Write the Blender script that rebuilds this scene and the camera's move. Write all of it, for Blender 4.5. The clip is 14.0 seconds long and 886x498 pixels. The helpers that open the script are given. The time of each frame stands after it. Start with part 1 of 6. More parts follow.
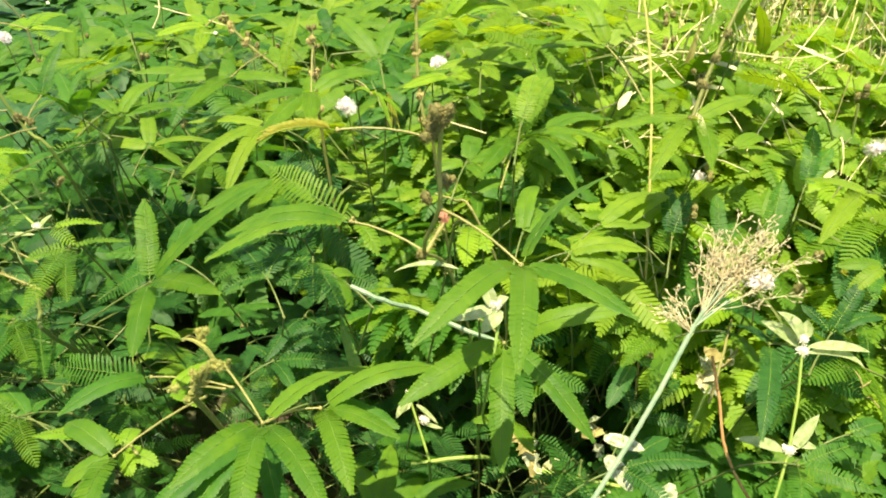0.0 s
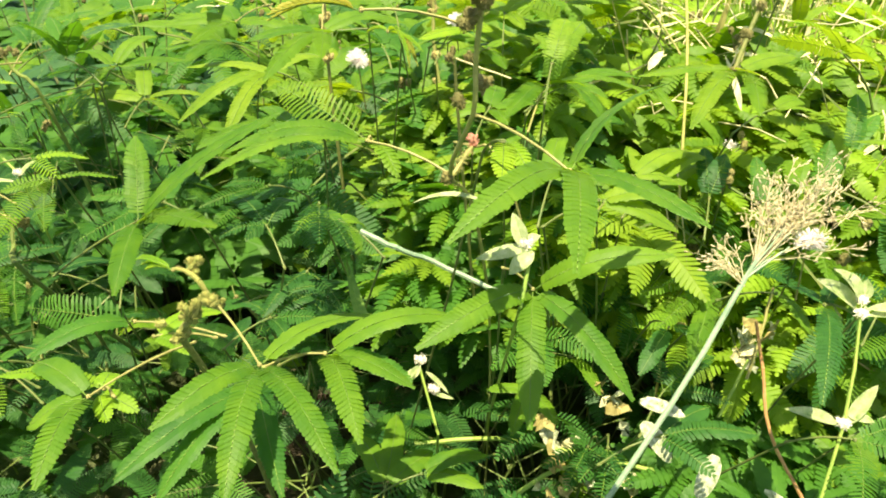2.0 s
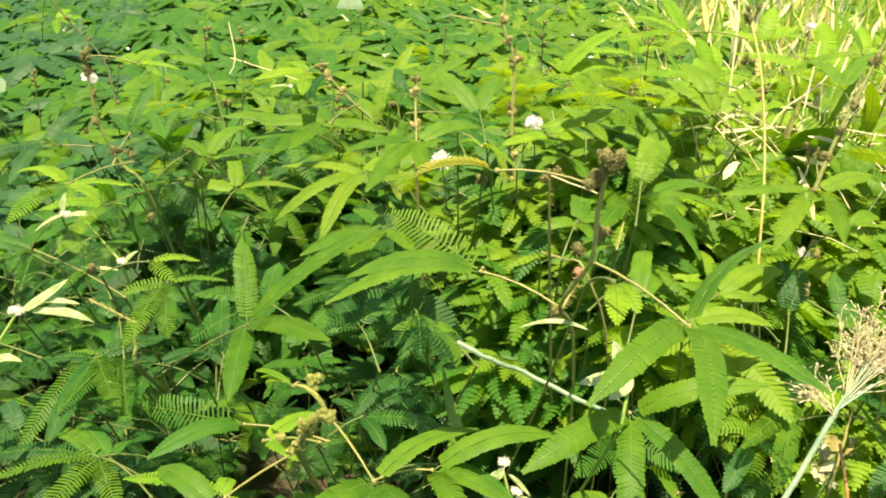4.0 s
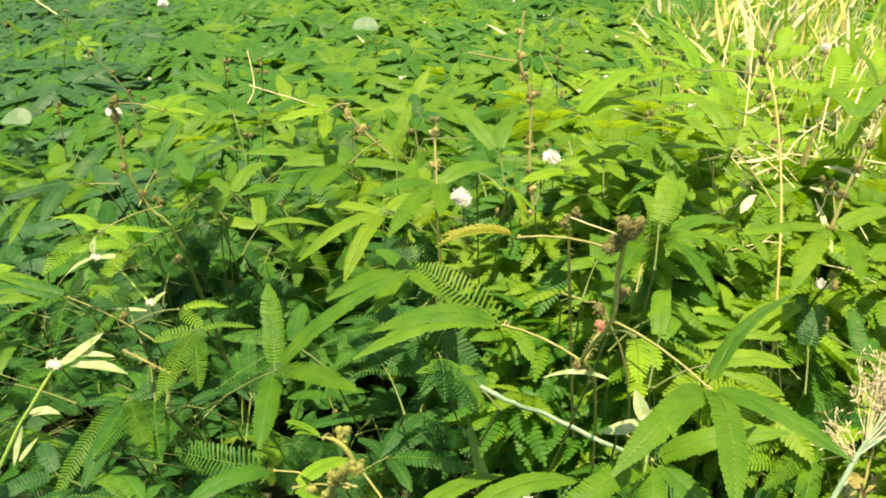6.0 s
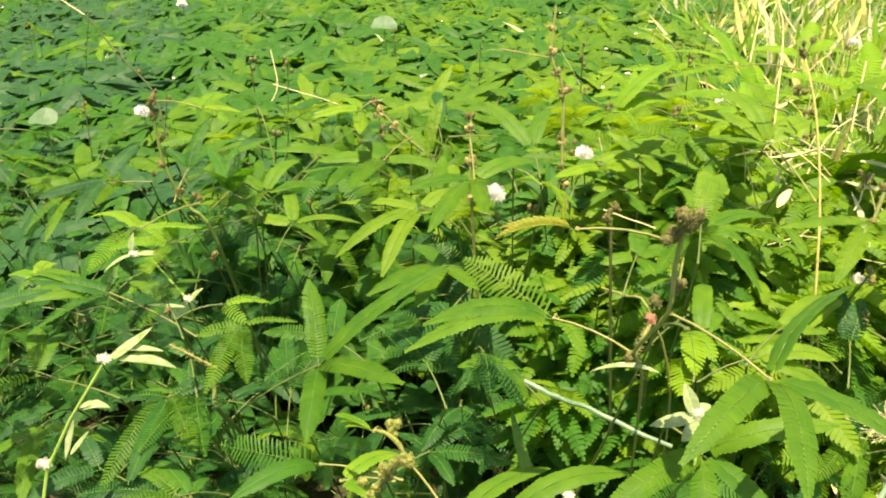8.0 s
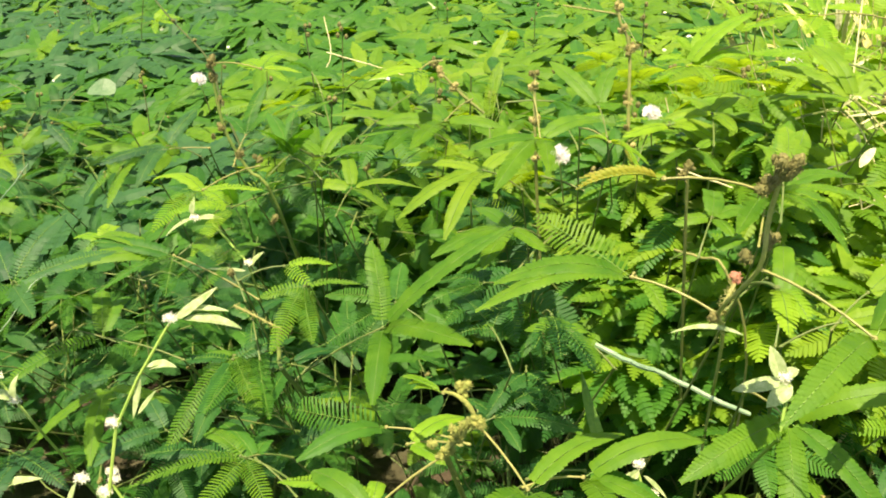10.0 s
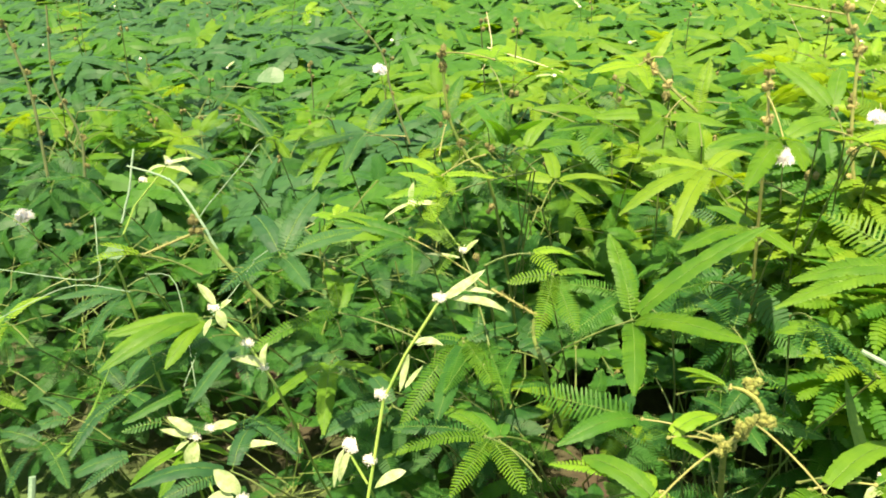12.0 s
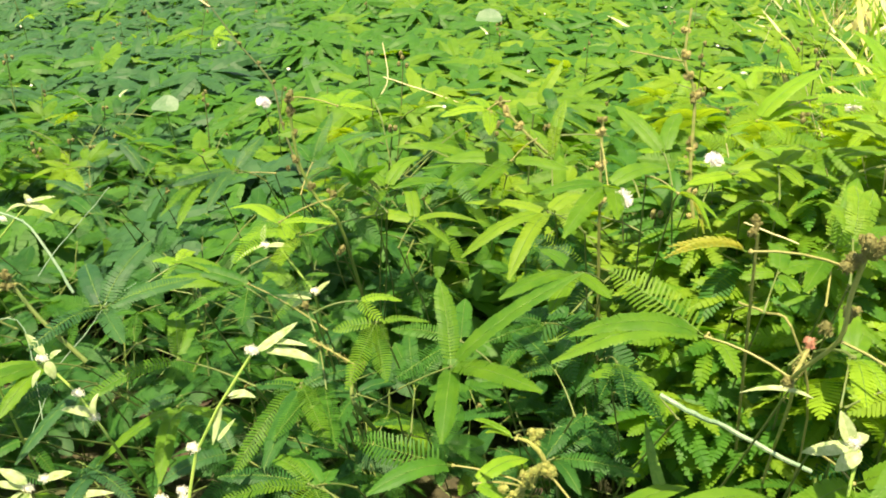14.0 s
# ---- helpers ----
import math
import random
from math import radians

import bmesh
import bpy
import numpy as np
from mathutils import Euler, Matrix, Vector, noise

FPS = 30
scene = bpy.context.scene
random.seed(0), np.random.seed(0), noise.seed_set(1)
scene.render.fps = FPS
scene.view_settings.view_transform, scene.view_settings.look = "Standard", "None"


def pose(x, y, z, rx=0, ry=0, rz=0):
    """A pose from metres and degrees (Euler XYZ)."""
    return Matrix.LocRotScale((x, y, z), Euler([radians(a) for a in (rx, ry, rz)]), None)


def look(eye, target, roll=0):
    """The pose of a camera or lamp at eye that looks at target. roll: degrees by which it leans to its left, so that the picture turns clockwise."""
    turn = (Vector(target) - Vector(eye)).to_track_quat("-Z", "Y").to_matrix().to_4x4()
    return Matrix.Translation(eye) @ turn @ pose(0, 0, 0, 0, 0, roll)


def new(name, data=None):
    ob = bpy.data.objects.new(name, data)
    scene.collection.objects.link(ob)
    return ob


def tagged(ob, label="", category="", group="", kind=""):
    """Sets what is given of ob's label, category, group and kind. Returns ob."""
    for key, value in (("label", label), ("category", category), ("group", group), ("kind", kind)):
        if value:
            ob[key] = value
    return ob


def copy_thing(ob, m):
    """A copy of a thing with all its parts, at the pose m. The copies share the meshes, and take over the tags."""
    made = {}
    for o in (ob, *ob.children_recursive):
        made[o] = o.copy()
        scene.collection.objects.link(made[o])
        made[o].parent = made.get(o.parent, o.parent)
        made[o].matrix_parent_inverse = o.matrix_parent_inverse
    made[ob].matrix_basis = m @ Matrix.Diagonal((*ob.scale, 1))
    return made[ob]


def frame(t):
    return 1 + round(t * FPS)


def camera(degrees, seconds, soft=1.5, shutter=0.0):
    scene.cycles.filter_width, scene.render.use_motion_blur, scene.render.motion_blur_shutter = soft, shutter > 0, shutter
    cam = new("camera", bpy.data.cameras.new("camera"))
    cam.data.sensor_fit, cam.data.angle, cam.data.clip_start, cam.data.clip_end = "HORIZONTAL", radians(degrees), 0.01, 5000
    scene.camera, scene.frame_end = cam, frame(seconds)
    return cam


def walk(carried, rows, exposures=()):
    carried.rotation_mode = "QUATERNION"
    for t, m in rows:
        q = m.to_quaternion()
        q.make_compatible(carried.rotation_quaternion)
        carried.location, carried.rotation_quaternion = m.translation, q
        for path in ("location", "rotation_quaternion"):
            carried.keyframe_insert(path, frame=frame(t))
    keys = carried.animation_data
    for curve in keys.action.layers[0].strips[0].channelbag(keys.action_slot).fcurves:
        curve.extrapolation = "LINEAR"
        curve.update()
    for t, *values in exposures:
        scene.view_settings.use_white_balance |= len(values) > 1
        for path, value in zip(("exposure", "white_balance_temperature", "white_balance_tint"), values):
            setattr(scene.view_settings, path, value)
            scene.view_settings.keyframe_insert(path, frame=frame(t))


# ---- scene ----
cam = camera(57.9, 14.0, soft=1.9)
METRES, EYE, TILT, LEAN, TURN = 0.55, 0.74, -28.0, 0.0, 0.0
ROWS = [
    (0.0, 0.0, 0.0, 0.0, 0.0, 0.0, -0.0),
    (0.5, -0.0148, 0.0304, -0.0306, -0.49, -1.58, 0.13),
    (1.0, 0.019, 0.0541, -0.056, -1.43, -2.18, -0.06),
    (1.5, -0.0008, 0.0802, -0.0851, -1.2, 0.34, -1.0),
    (2.0, -0.031, 0.1011, -0.0921, -0.55, 1.48, -1.82),
    (2.5, -0.0437, 0.1076, -0.0804, 0.11, 2.62, -3.02),
    (3.0, -0.0721, 0.0831, -0.0623, 0.7, 3.5, -3.5),
    (3.5, -0.1064, 0.0596, -0.0419, 1.27, 4.5, -3.9),
    (6.0, -0.1222, 0.0199, 0.0277, 2.85, 5.37, -3.0),
    (6.5, -0.1392, 0.009, 0.0239, 2.92, 5.39, -3.02),
    (7.0, -0.1702, 0.0108, 0.0186, 3.22, 5.42, -3.0),
    (9.5, -0.1497, 0.029, 0.0249, 5.31, 4.03, -2.35),
    (10.0, -0.1887, 0.0458, 0.0014, 7.08, 3.3, -3.11),
    (10.5, -0.2472, 0.0345, -0.0051, 9.13, 3.01, -4.99),
    (11.0, -0.3198, 0.0118, -0.0156, 10.58, 2.99, -5.65),
    (11.5, -0.3793, 0.0006, -0.0287, 12.25, 2.85, -6.24),
    (12.0, -0.3985, -0.0022, -0.0305, 13.1, 2.74, -6.56),
    (12.5, -0.4474, -0.0106, -0.0393, 13.45, 2.62, -6.54),
    (13.0, -0.3759, 0.0071, -0.019, 13.22, 2.89, -7.0),
    (13.5, -0.2931, -0.0008, 0.02, 10.94, 3.66, -6.62),
    (14.0, -0.2384, 0.0039, 0.0335, 9.2, 4.13, -5.79),
]
walk(cam, [(t, pose(0, 0, EYE, TILT, LEAN, TURN) @ pose(METRES * x, METRES * y, METRES * z, 90 + pitch, roll, yaw)) for t, x, y, z, yaw, pitch, roll in ROWS], exposures=[(0.0, 1.29, 7950, 10), (1.0, 1.50, 8100, 10), (2.0, 1.47, 8100, 10), (3.5, 1.31, 8150, 10), (7.0, 1.17, 8250, 10), (9.5, 1.27, 8150, 10), (12.5, 1.51, 8100, 10), (13.5, 1.46, 8200, 10), (14.0, 1.39, 8250, 10)])

# ---- world, sun ----
SUN_ELEV, SUN_AZ = 73.0, 190.0            # azimuth of the sun, degrees clockwise from +y
world = bpy.data.worlds.new("world")
scene.world = world
world.use_nodes = True
wn = world.node_tree.nodes
sky = wn.new("ShaderNodeTexSky")
sky.sky_type, sky.sun_disc = "NISHITA", False
sky.sun_elevation, sky.sun_rotation = radians(SUN_ELEV), radians(SUN_AZ)
wn["Background"].inputs["Strength"].default_value = 0.10
world.node_tree.links.new(sky.outputs[0], wn["Background"].inputs["Color"])
sun_data = bpy.data.lights.new("sun", "SUN")
sun_data.energy, sun_data.angle, sun_data.color = 4.5, radians(0.55), (1.0, 0.95, 0.82)
sun = new("sun", sun_data)
SUN_DIR = Vector((math.sin(radians(SUN_AZ)) * math.cos(radians(SUN_ELEV)), math.cos(radians(SUN_AZ)) * math.cos(radians(SUN_ELEV)), math.sin(radians(SUN_ELEV))))
sun.matrix_world = look(SUN_DIR * 30, (0, 0, 0))


# ---- materials ----
def node_mat(name):
    m = bpy.data.materials.new(name)
    m.use_nodes = True
    nt = m.node_tree
    return m, nt, nt.nodes, nt.links, nt.nodes["Principled BSDF"]


def leafy(name, dark, light, glow, through_light=0.35, rough=0.5):
    """Foliage: colour wanders from leaf to leaf, leaflet to leaflet and in blotches; light shines through."""
    m, nt, n, l, p = node_mat(name)
    info, geo = n.new("ShaderNodeObjectInfo"), n.new("ShaderNodeNewGeometry")
    nz = n.new("ShaderNodeTexNoise")
    nz.inputs["Scale"].default_value, nz.inputs["Detail"].default_value = 55.0, 4.0
    l.new(geo.outputs["Position"], nz.inputs["Vector"])
    s1, s2 = n.new("ShaderNodeMath"), n.new("ShaderNodeMath")
    s1.operation = s2.operation = "MULTIPLY_ADD"
    s1.inputs[1].default_value = 0.5
    l.new(info.outputs["Random"], s1.inputs[0])
    l.new(nz.outputs[0], s1.inputs[2])
    s2.inputs[1].default_value = 0.2
    l.new(geo.outputs["Random Per Island"], s2.inputs[0])
    l.new(s1.outputs[0], s2.inputs[2])
    rng = n.new("ShaderNodeMapRange")
    rng.inputs["From Min"].default_value, rng.inputs["From Max"].default_value = 0.48, 1.2
    l.new(s2.outputs[0], rng.inputs[0])
    mix = n.new("ShaderNodeMix")
    mix.data_type = "RGBA"
    mix.inputs[6].default_value, mix.inputs[7].default_value = (*dark, 1), (*light, 1)
    l.new(rng.outputs[0], mix.inputs[0])
    l.new(mix.outputs[2], p.inputs["Base Color"])
    p.inputs["Roughness"].default_value = rough
    p.inputs["Specular IOR Level"].default_value = 0.2
    fine = n.new("ShaderNodeTexNoise")
    fine.inputs["Scale"].default_value = 900.0
    l.new(geo.outputs["Position"], fine.inputs["Vector"])
    bump = n.new("ShaderNodeBump")
    bump.inputs["Strength"].default_value, bump.inputs["Distance"].default_value = 0.25, 0.0006
    l.new(fine.outputs[0], bump.inputs["Height"])
    l.new(bump.outputs[0], p.inputs["Normal"])
    tr = n.new("ShaderNodeBsdfTranslucent")
    tr.inputs[0].default_value = (*glow, 1)
    ms = n.new("ShaderNodeMixShader")
    ms.inputs[0].default_value = through_light
    l.new(p.outputs[0], ms.inputs[1])
    l.new(tr.outputs[0], ms.inputs[2])
    l.new(ms.outputs[0], n["Material Output"].inputs[0])
    return m


def plain(name, a, b, scale=60.0, rough=0.6, bump_size=0.0008, bump_strength=0.4, thin=0.0):
    """Two colours mingled by noise at two scales, with fine relief; thin lets light through."""
    m, nt, n, l, p = node_mat(name)
    geo = n.new("ShaderNodeNewGeometry")
    n1, n2 = n.new("ShaderNodeTexNoise"), n.new("ShaderNodeTexNoise")
    n1.inputs["Scale"].default_value, n1.inputs["Detail"].default_value = scale, 5.0
    n2.inputs["Scale"].default_value, n2.inputs["Detail"].default_value = scale * 8, 3.0
    add = n.new("ShaderNodeMath")
    add.operation = "MULTIPLY_ADD"
    add.inputs[1].default_value = 0.5
    for q in (n1, n2):
        l.new(geo.outputs["Position"], q.inputs["Vector"])
    l.new(n2.outputs[0], add.inputs[0])
    l.new(n1.outputs[0], add.inputs[2])
    rng = n.new("ShaderNodeMapRange")
    rng.inputs["From Min"].default_value, rng.inputs["From Max"].default_value = 0.5, 1.0
    l.new(add.outputs[0], rng.inputs[0])
    mix = n.new("ShaderNodeMix")
    mix.data_type = "RGBA"
    mix.inputs[6].default_value, mix.inputs[7].default_value = (*a, 1), (*b, 1)
    l.new(rng.outputs[0], mix.inputs[0])
    l.new(mix.outputs[2], p.inputs["Base Color"])
    p.inputs["Roughness"].default_value = rough
    p.inputs["Specular IOR Level"].default_value = 0.3
    bump = n.new("ShaderNodeBump")
    bump.inputs["Strength"].default_value, bump.inputs["Distance"].default_value = bump_strength, bump_size
    l.new(add.outputs[0], bump.inputs["Height"])
    l.new(bump.outputs[0], p.inputs["Normal"])
    if thin:
        tr, ms = n.new("ShaderNodeBsdfTranslucent"), n.new("ShaderNodeMixShader")
        l.new(mix.outputs[2], tr.inputs[0])
        ms.inputs[0].default_value = thin
        l.new(p.outputs[0], ms.inputs[1])
        l.new(tr.outputs[0], ms.inputs[2])
        l.new(ms.outputs[0], n["Material Output"].inputs[0])
    return m


# Leaf ages; shaded understory and sunlit tops are also put into these colours.
OLD_SHADED = leafy("mimosa_leaflet", (0.012, 0.066, 0.016), (0.036, 0.128, 0.022), (0.11, 0.36, 0.020), 0.28)
# Sky sheen on shaded leaves, put into the base colour.
BLUE_SHEEN = leafy("mimosa_leaflet_blue_sheen", (0.016, 0.068, 0.026), (0.046, 0.132, 0.040), (0.13, 0.37, 0.034), 0.28)
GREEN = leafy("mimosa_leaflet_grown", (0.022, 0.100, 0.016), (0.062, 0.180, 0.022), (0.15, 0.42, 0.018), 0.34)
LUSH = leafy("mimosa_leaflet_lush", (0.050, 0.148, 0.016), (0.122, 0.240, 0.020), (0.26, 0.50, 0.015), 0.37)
FRESH_SUNLIT = leafy("mimosa_leaflet_fresh_sunlit", (0.086, 0.196, 0.019), (0.190, 0.305, 0.028), (0.38, 0.57, 0.020), 0.40)
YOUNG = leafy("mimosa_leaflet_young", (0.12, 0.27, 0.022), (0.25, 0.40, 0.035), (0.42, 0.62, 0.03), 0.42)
YELLOWED = leafy("mimosa_leaflet_yellowed", (0.17, 0.25, 0.025), (0.32, 0.30, 0.045), (0.48, 0.50, 0.04))
RIB = plain("leaf_rib", (0.07, 0.17, 0.022), (0.16, 0.26, 0.04), 300, 0.5)
GREENSTALK = plain("green_petiole", (0.07, 0.14, 0.03), (0.16, 0.18, 0.05), 120, 0.55)
PETIOLE = plain("petiole_skin", (0.19, 0.21, 0.055), (0.34, 0.31, 0.11), 120, 0.55)
STEM = plain("mimosa_stem_skin", (0.075, 0.15, 0.03), (0.15, 0.18, 0.045), 70, 0.6)
BUD = plain("bud_husk", (0.11, 0.12, 0.036), (0.26, 0.225, 0.075), 400, 0.7, 0.001, 0.8)
PINKBUD = plain("pink_bud", (0.42, 0.16, 0.10), (0.50, 0.26, 0.16), 400, 0.7)
PETAL = plain("filament_pink", (0.92, 0.85, 0.83), (0.93, 0.90, 0.87), 200, 0.6, thin=0.35)
WHITE = plain("floret_white", (0.86, 0.82, 0.64), (0.90, 0.88, 0.74), 300, 0.6, thin=0.2)
WEED = plain("weed_leaf_pale", (0.23, 0.35, 0.10), (0.56, 0.61, 0.34), 210, 0.5, thin=0.35)
WEEDSTEM = plain("weed_stem_skin", (0.17, 0.31, 0.05), (0.32, 0.42, 0.09), 80, 0.5)
STRAW = plain("dry_straw", (0.55, 0.47, 0.22), (0.76, 0.68, 0.40), 90, 0.7)
CULM = plain("grass_culm", (0.15, 0.26, 0.15), (0.30, 0.40, 0.25), 50, 0.5)
SEED = plain("dry_spikelet", (0.52, 0.44, 0.22), (0.80, 0.74, 0.50), 200, 0.7, thin=0.35)
BLADE = plain("grass_blade", (0.08, 0.20, 0.03), (0.20, 0.34, 0.06), 40, 0.5, thin=0.3)
LITTER = plain("dead_leaf", (0.24, 0.20, 0.06), (0.42, 0.38, 0.15), 60, 0.8, thin=0.15)
REDSTEM = plain("red_brown_stem", (0.34, 0.16, 0.06), (0.50, 0.30, 0.12), 80, 0.55)


def ground_material():
    m, nt, n, l, p = node_mat("soil_and_grass")
    geo = n.new("ShaderNodeNewGeometry")
    big, small = n.new("ShaderNodeTexNoise"), n.new("ShaderNodeTexNoise")
    big.inputs["Scale"].default_value, small.inputs["Scale"].default_value = 1.3, 70.0
    big.inputs["Detail"].default_value = small.inputs["Detail"].default_value = 6.0
    for q in (big, small):
        l.new(geo.outputs["Position"], q.inputs["Vector"])
    r1, r2 = n.new("ShaderNodeValToRGB"), n.new("ShaderNodeValToRGB")
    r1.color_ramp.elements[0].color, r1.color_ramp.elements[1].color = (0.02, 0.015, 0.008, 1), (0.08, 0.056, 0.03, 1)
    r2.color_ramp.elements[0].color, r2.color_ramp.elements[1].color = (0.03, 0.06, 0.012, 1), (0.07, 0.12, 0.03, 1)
    for r in (r1, r2):
        l.new(small.outputs[0], r.inputs[0])
    rng = n.new("ShaderNodeMapRange")
    rng.inputs["From Min"].default_value, rng.inputs["From Max"].default_value = 0.42, 0.58
    l.new(big.outputs[0], rng.inputs[0])
    mix = n.new("ShaderNodeMix")
    mix.data_type = "RGBA"
    l.new(rng.outputs[0], mix.inputs[0])
    l.new(r1.outputs[0], mix.inputs[6])
    l.new(r2.outputs[0], mix.inputs[7])
    l.new(mix.outputs[2], p.inputs["Base Color"])
    p.inputs["Roughness"].default_value = 0.95
    bump = n.new("ShaderNodeBump")
    bump.inputs["Strength"].default_value, bump.inputs["Distance"].default_value = 0.7, 0.01
    l.new(small.outputs[0], bump.inputs["Height"])
    l.new(bump.outputs[0], p.inputs["Normal"])
    return m


# ---- mesh tools ----
UP = Vector((0, 0, 1))
SUNWARD = Vector((0.05, -0.35, 0.9))      # the leaves turn their faces towards the light
LEVEL = Vector((0.03, -0.20, 1.0))


class Buf:
    """Gathers vertices, faces and material slots for one mesh."""

    def __init__(self):
        self.v, self.f, self.m = [], [], []

    def face(self, pts, slot=0):
        k = len(self.v)
        self.v.extend(tuple(p) for p in pts)
        self.f.append(tuple(range(k, k + len(pts))))
        self.m.append(slot)

    def fan(self, pts, faces, slot=0):
        k = len(self.v)
        self.v.extend(tuple(p) for p in pts)
        for f in faces:
            self.f.append(tuple(k + i for i in f))
            self.m.append(slot)

    def tube(self, pts, r0, r1, sides=5, slot=0):
        """A tapering rod along pts, closed at both ends."""
        pts = [Vector(p) for p in pts]
        k0, n = len(self.v), len(pts)
        for i, p in enumerate(pts):
            t = (pts[min(i + 1, n - 1)] - pts[max(i - 1, 0)]).normalized()
            a = t.cross(Vector((0.3, 0.9, 0.2)) if abs(t.y) < 0.8 else Vector((1, 0, 0.1))).normalized()
            b = t.cross(a)
            r = r0 + (r1 - r0) * i / (n - 1)
            for s in range(sides):
                w = 2 * math.pi * s / sides
                self.v.append(tuple(p + (a * math.cos(w) + b * math.sin(w)) * r))
        for i in range(n - 1):
            for s in range(sides):
                s2 = (s + 1) % sides
                self.f.append((k0 + i * sides + s, k0 + i * sides + s2, k0 + (i + 1) * sides + s2, k0 + (i + 1) * sides + s))
                self.m.append(slot)
        self.f.append(tuple(k0 + s for s in reversed(range(sides))))
        self.f.append(tuple(k0 + (n - 1) * sides + s for s in range(sides)))
        self.m += [slot, slot]

    def blob(self, c, rx, rz, axis=UP, slot=0, seg=7, rings=5, rough=0.0, rnd=random):
        """An egg along axis."""
        c, axis = Vector(c), Vector(axis).normalized()
        a = axis.orthogonal().normalized()
        b = axis.cross(a)
        k0 = len(self.v)
        for i in range(rings + 1):
            th = math.pi * (0.04 + 0.92 * i / rings)
            for s in range(seg):
                w = 2 * math.pi * (s + 0.5 * (i % 2)) / seg
                k = 1 + rnd.uniform(-rough, rough)
                self.v.append(tuple(c + (a * math.cos(w) + b * math.sin(w)) * rx * math.sin(th) * k - axis * rz * math.cos(th) * k))
        for i in range(rings):
            for s in range(seg):
                s2 = (s + 1) % seg
                self.f.append((k0 + i * seg + s, k0 + i * seg + s2, k0 + (i + 1) * seg + s2, k0 + (i + 1) * seg + s))
                self.m.append(slot)
        self.f.append(tuple(k0 + s for s in reversed(range(seg))))
        self.f.append(tuple(k0 + rings * seg + s for s in range(seg)))
        self.m += [slot, slot]

    def mesh(self, name, mats):
        me = bpy.data.meshes.new(name)
        me.from_pydata(self.v, [], self.f)
        for q in mats:
            me.materials.append(q)
        if len(mats) > 1:
            me.polygons.foreach_set("material_index", self.m)
        me.update()
        return me


def part(name, buf, mats, parent=None, label=""):
    ob = new(name, buf.mesh(name, mats) if isinstance(buf, Buf) else buf)
    ob.parent = parent
    return tagged(ob, label) if label else ob


def thing(name, label, category, at=(0, 0, 0), group=""):
    ob = new(name)
    ob.empty_display_size = 0.02
    ob.location = at
    return tagged(ob, label, category, group)


def bent(a, b, sag=0.0, n=5, wobble=0.0, rnd=random):
    """Points from a to b, bowed by sag along z and a little crooked."""
    a, b = Vector(a), Vector(b)
    pts = []
    for i in range(n + 1):
        s = i / n
        p = a.lerp(b, s) + UP * sag * 4 * s * (1 - s)
        if 0 < i < n:
            p += Vector((rnd.uniform(-1, 1), rnd.uniform(-1, 1), rnd.uniform(-1, 1))) * wobble
        pts.append(p)
    return pts


def curved(pts, n=4):
    """A smooth curve through pts."""
    pts = [Vector(p) for p in pts]
    ext = [pts[0] * 2 - pts[1], *pts, pts[-1] * 2 - pts[-2]]
    out = []
    for a, p, q, c in zip(ext, ext[1:], ext[2:], ext[3:]):
        for k in range(n):
            s = k / n
            out.append(0.5 * (p * 2 + (q - a) * s + (a * 2 - p * 5 + q * 4 - c) * s * s + (p * 3 - a - q * 3 + c) * s ** 3))
    return out + [pts[-1]]


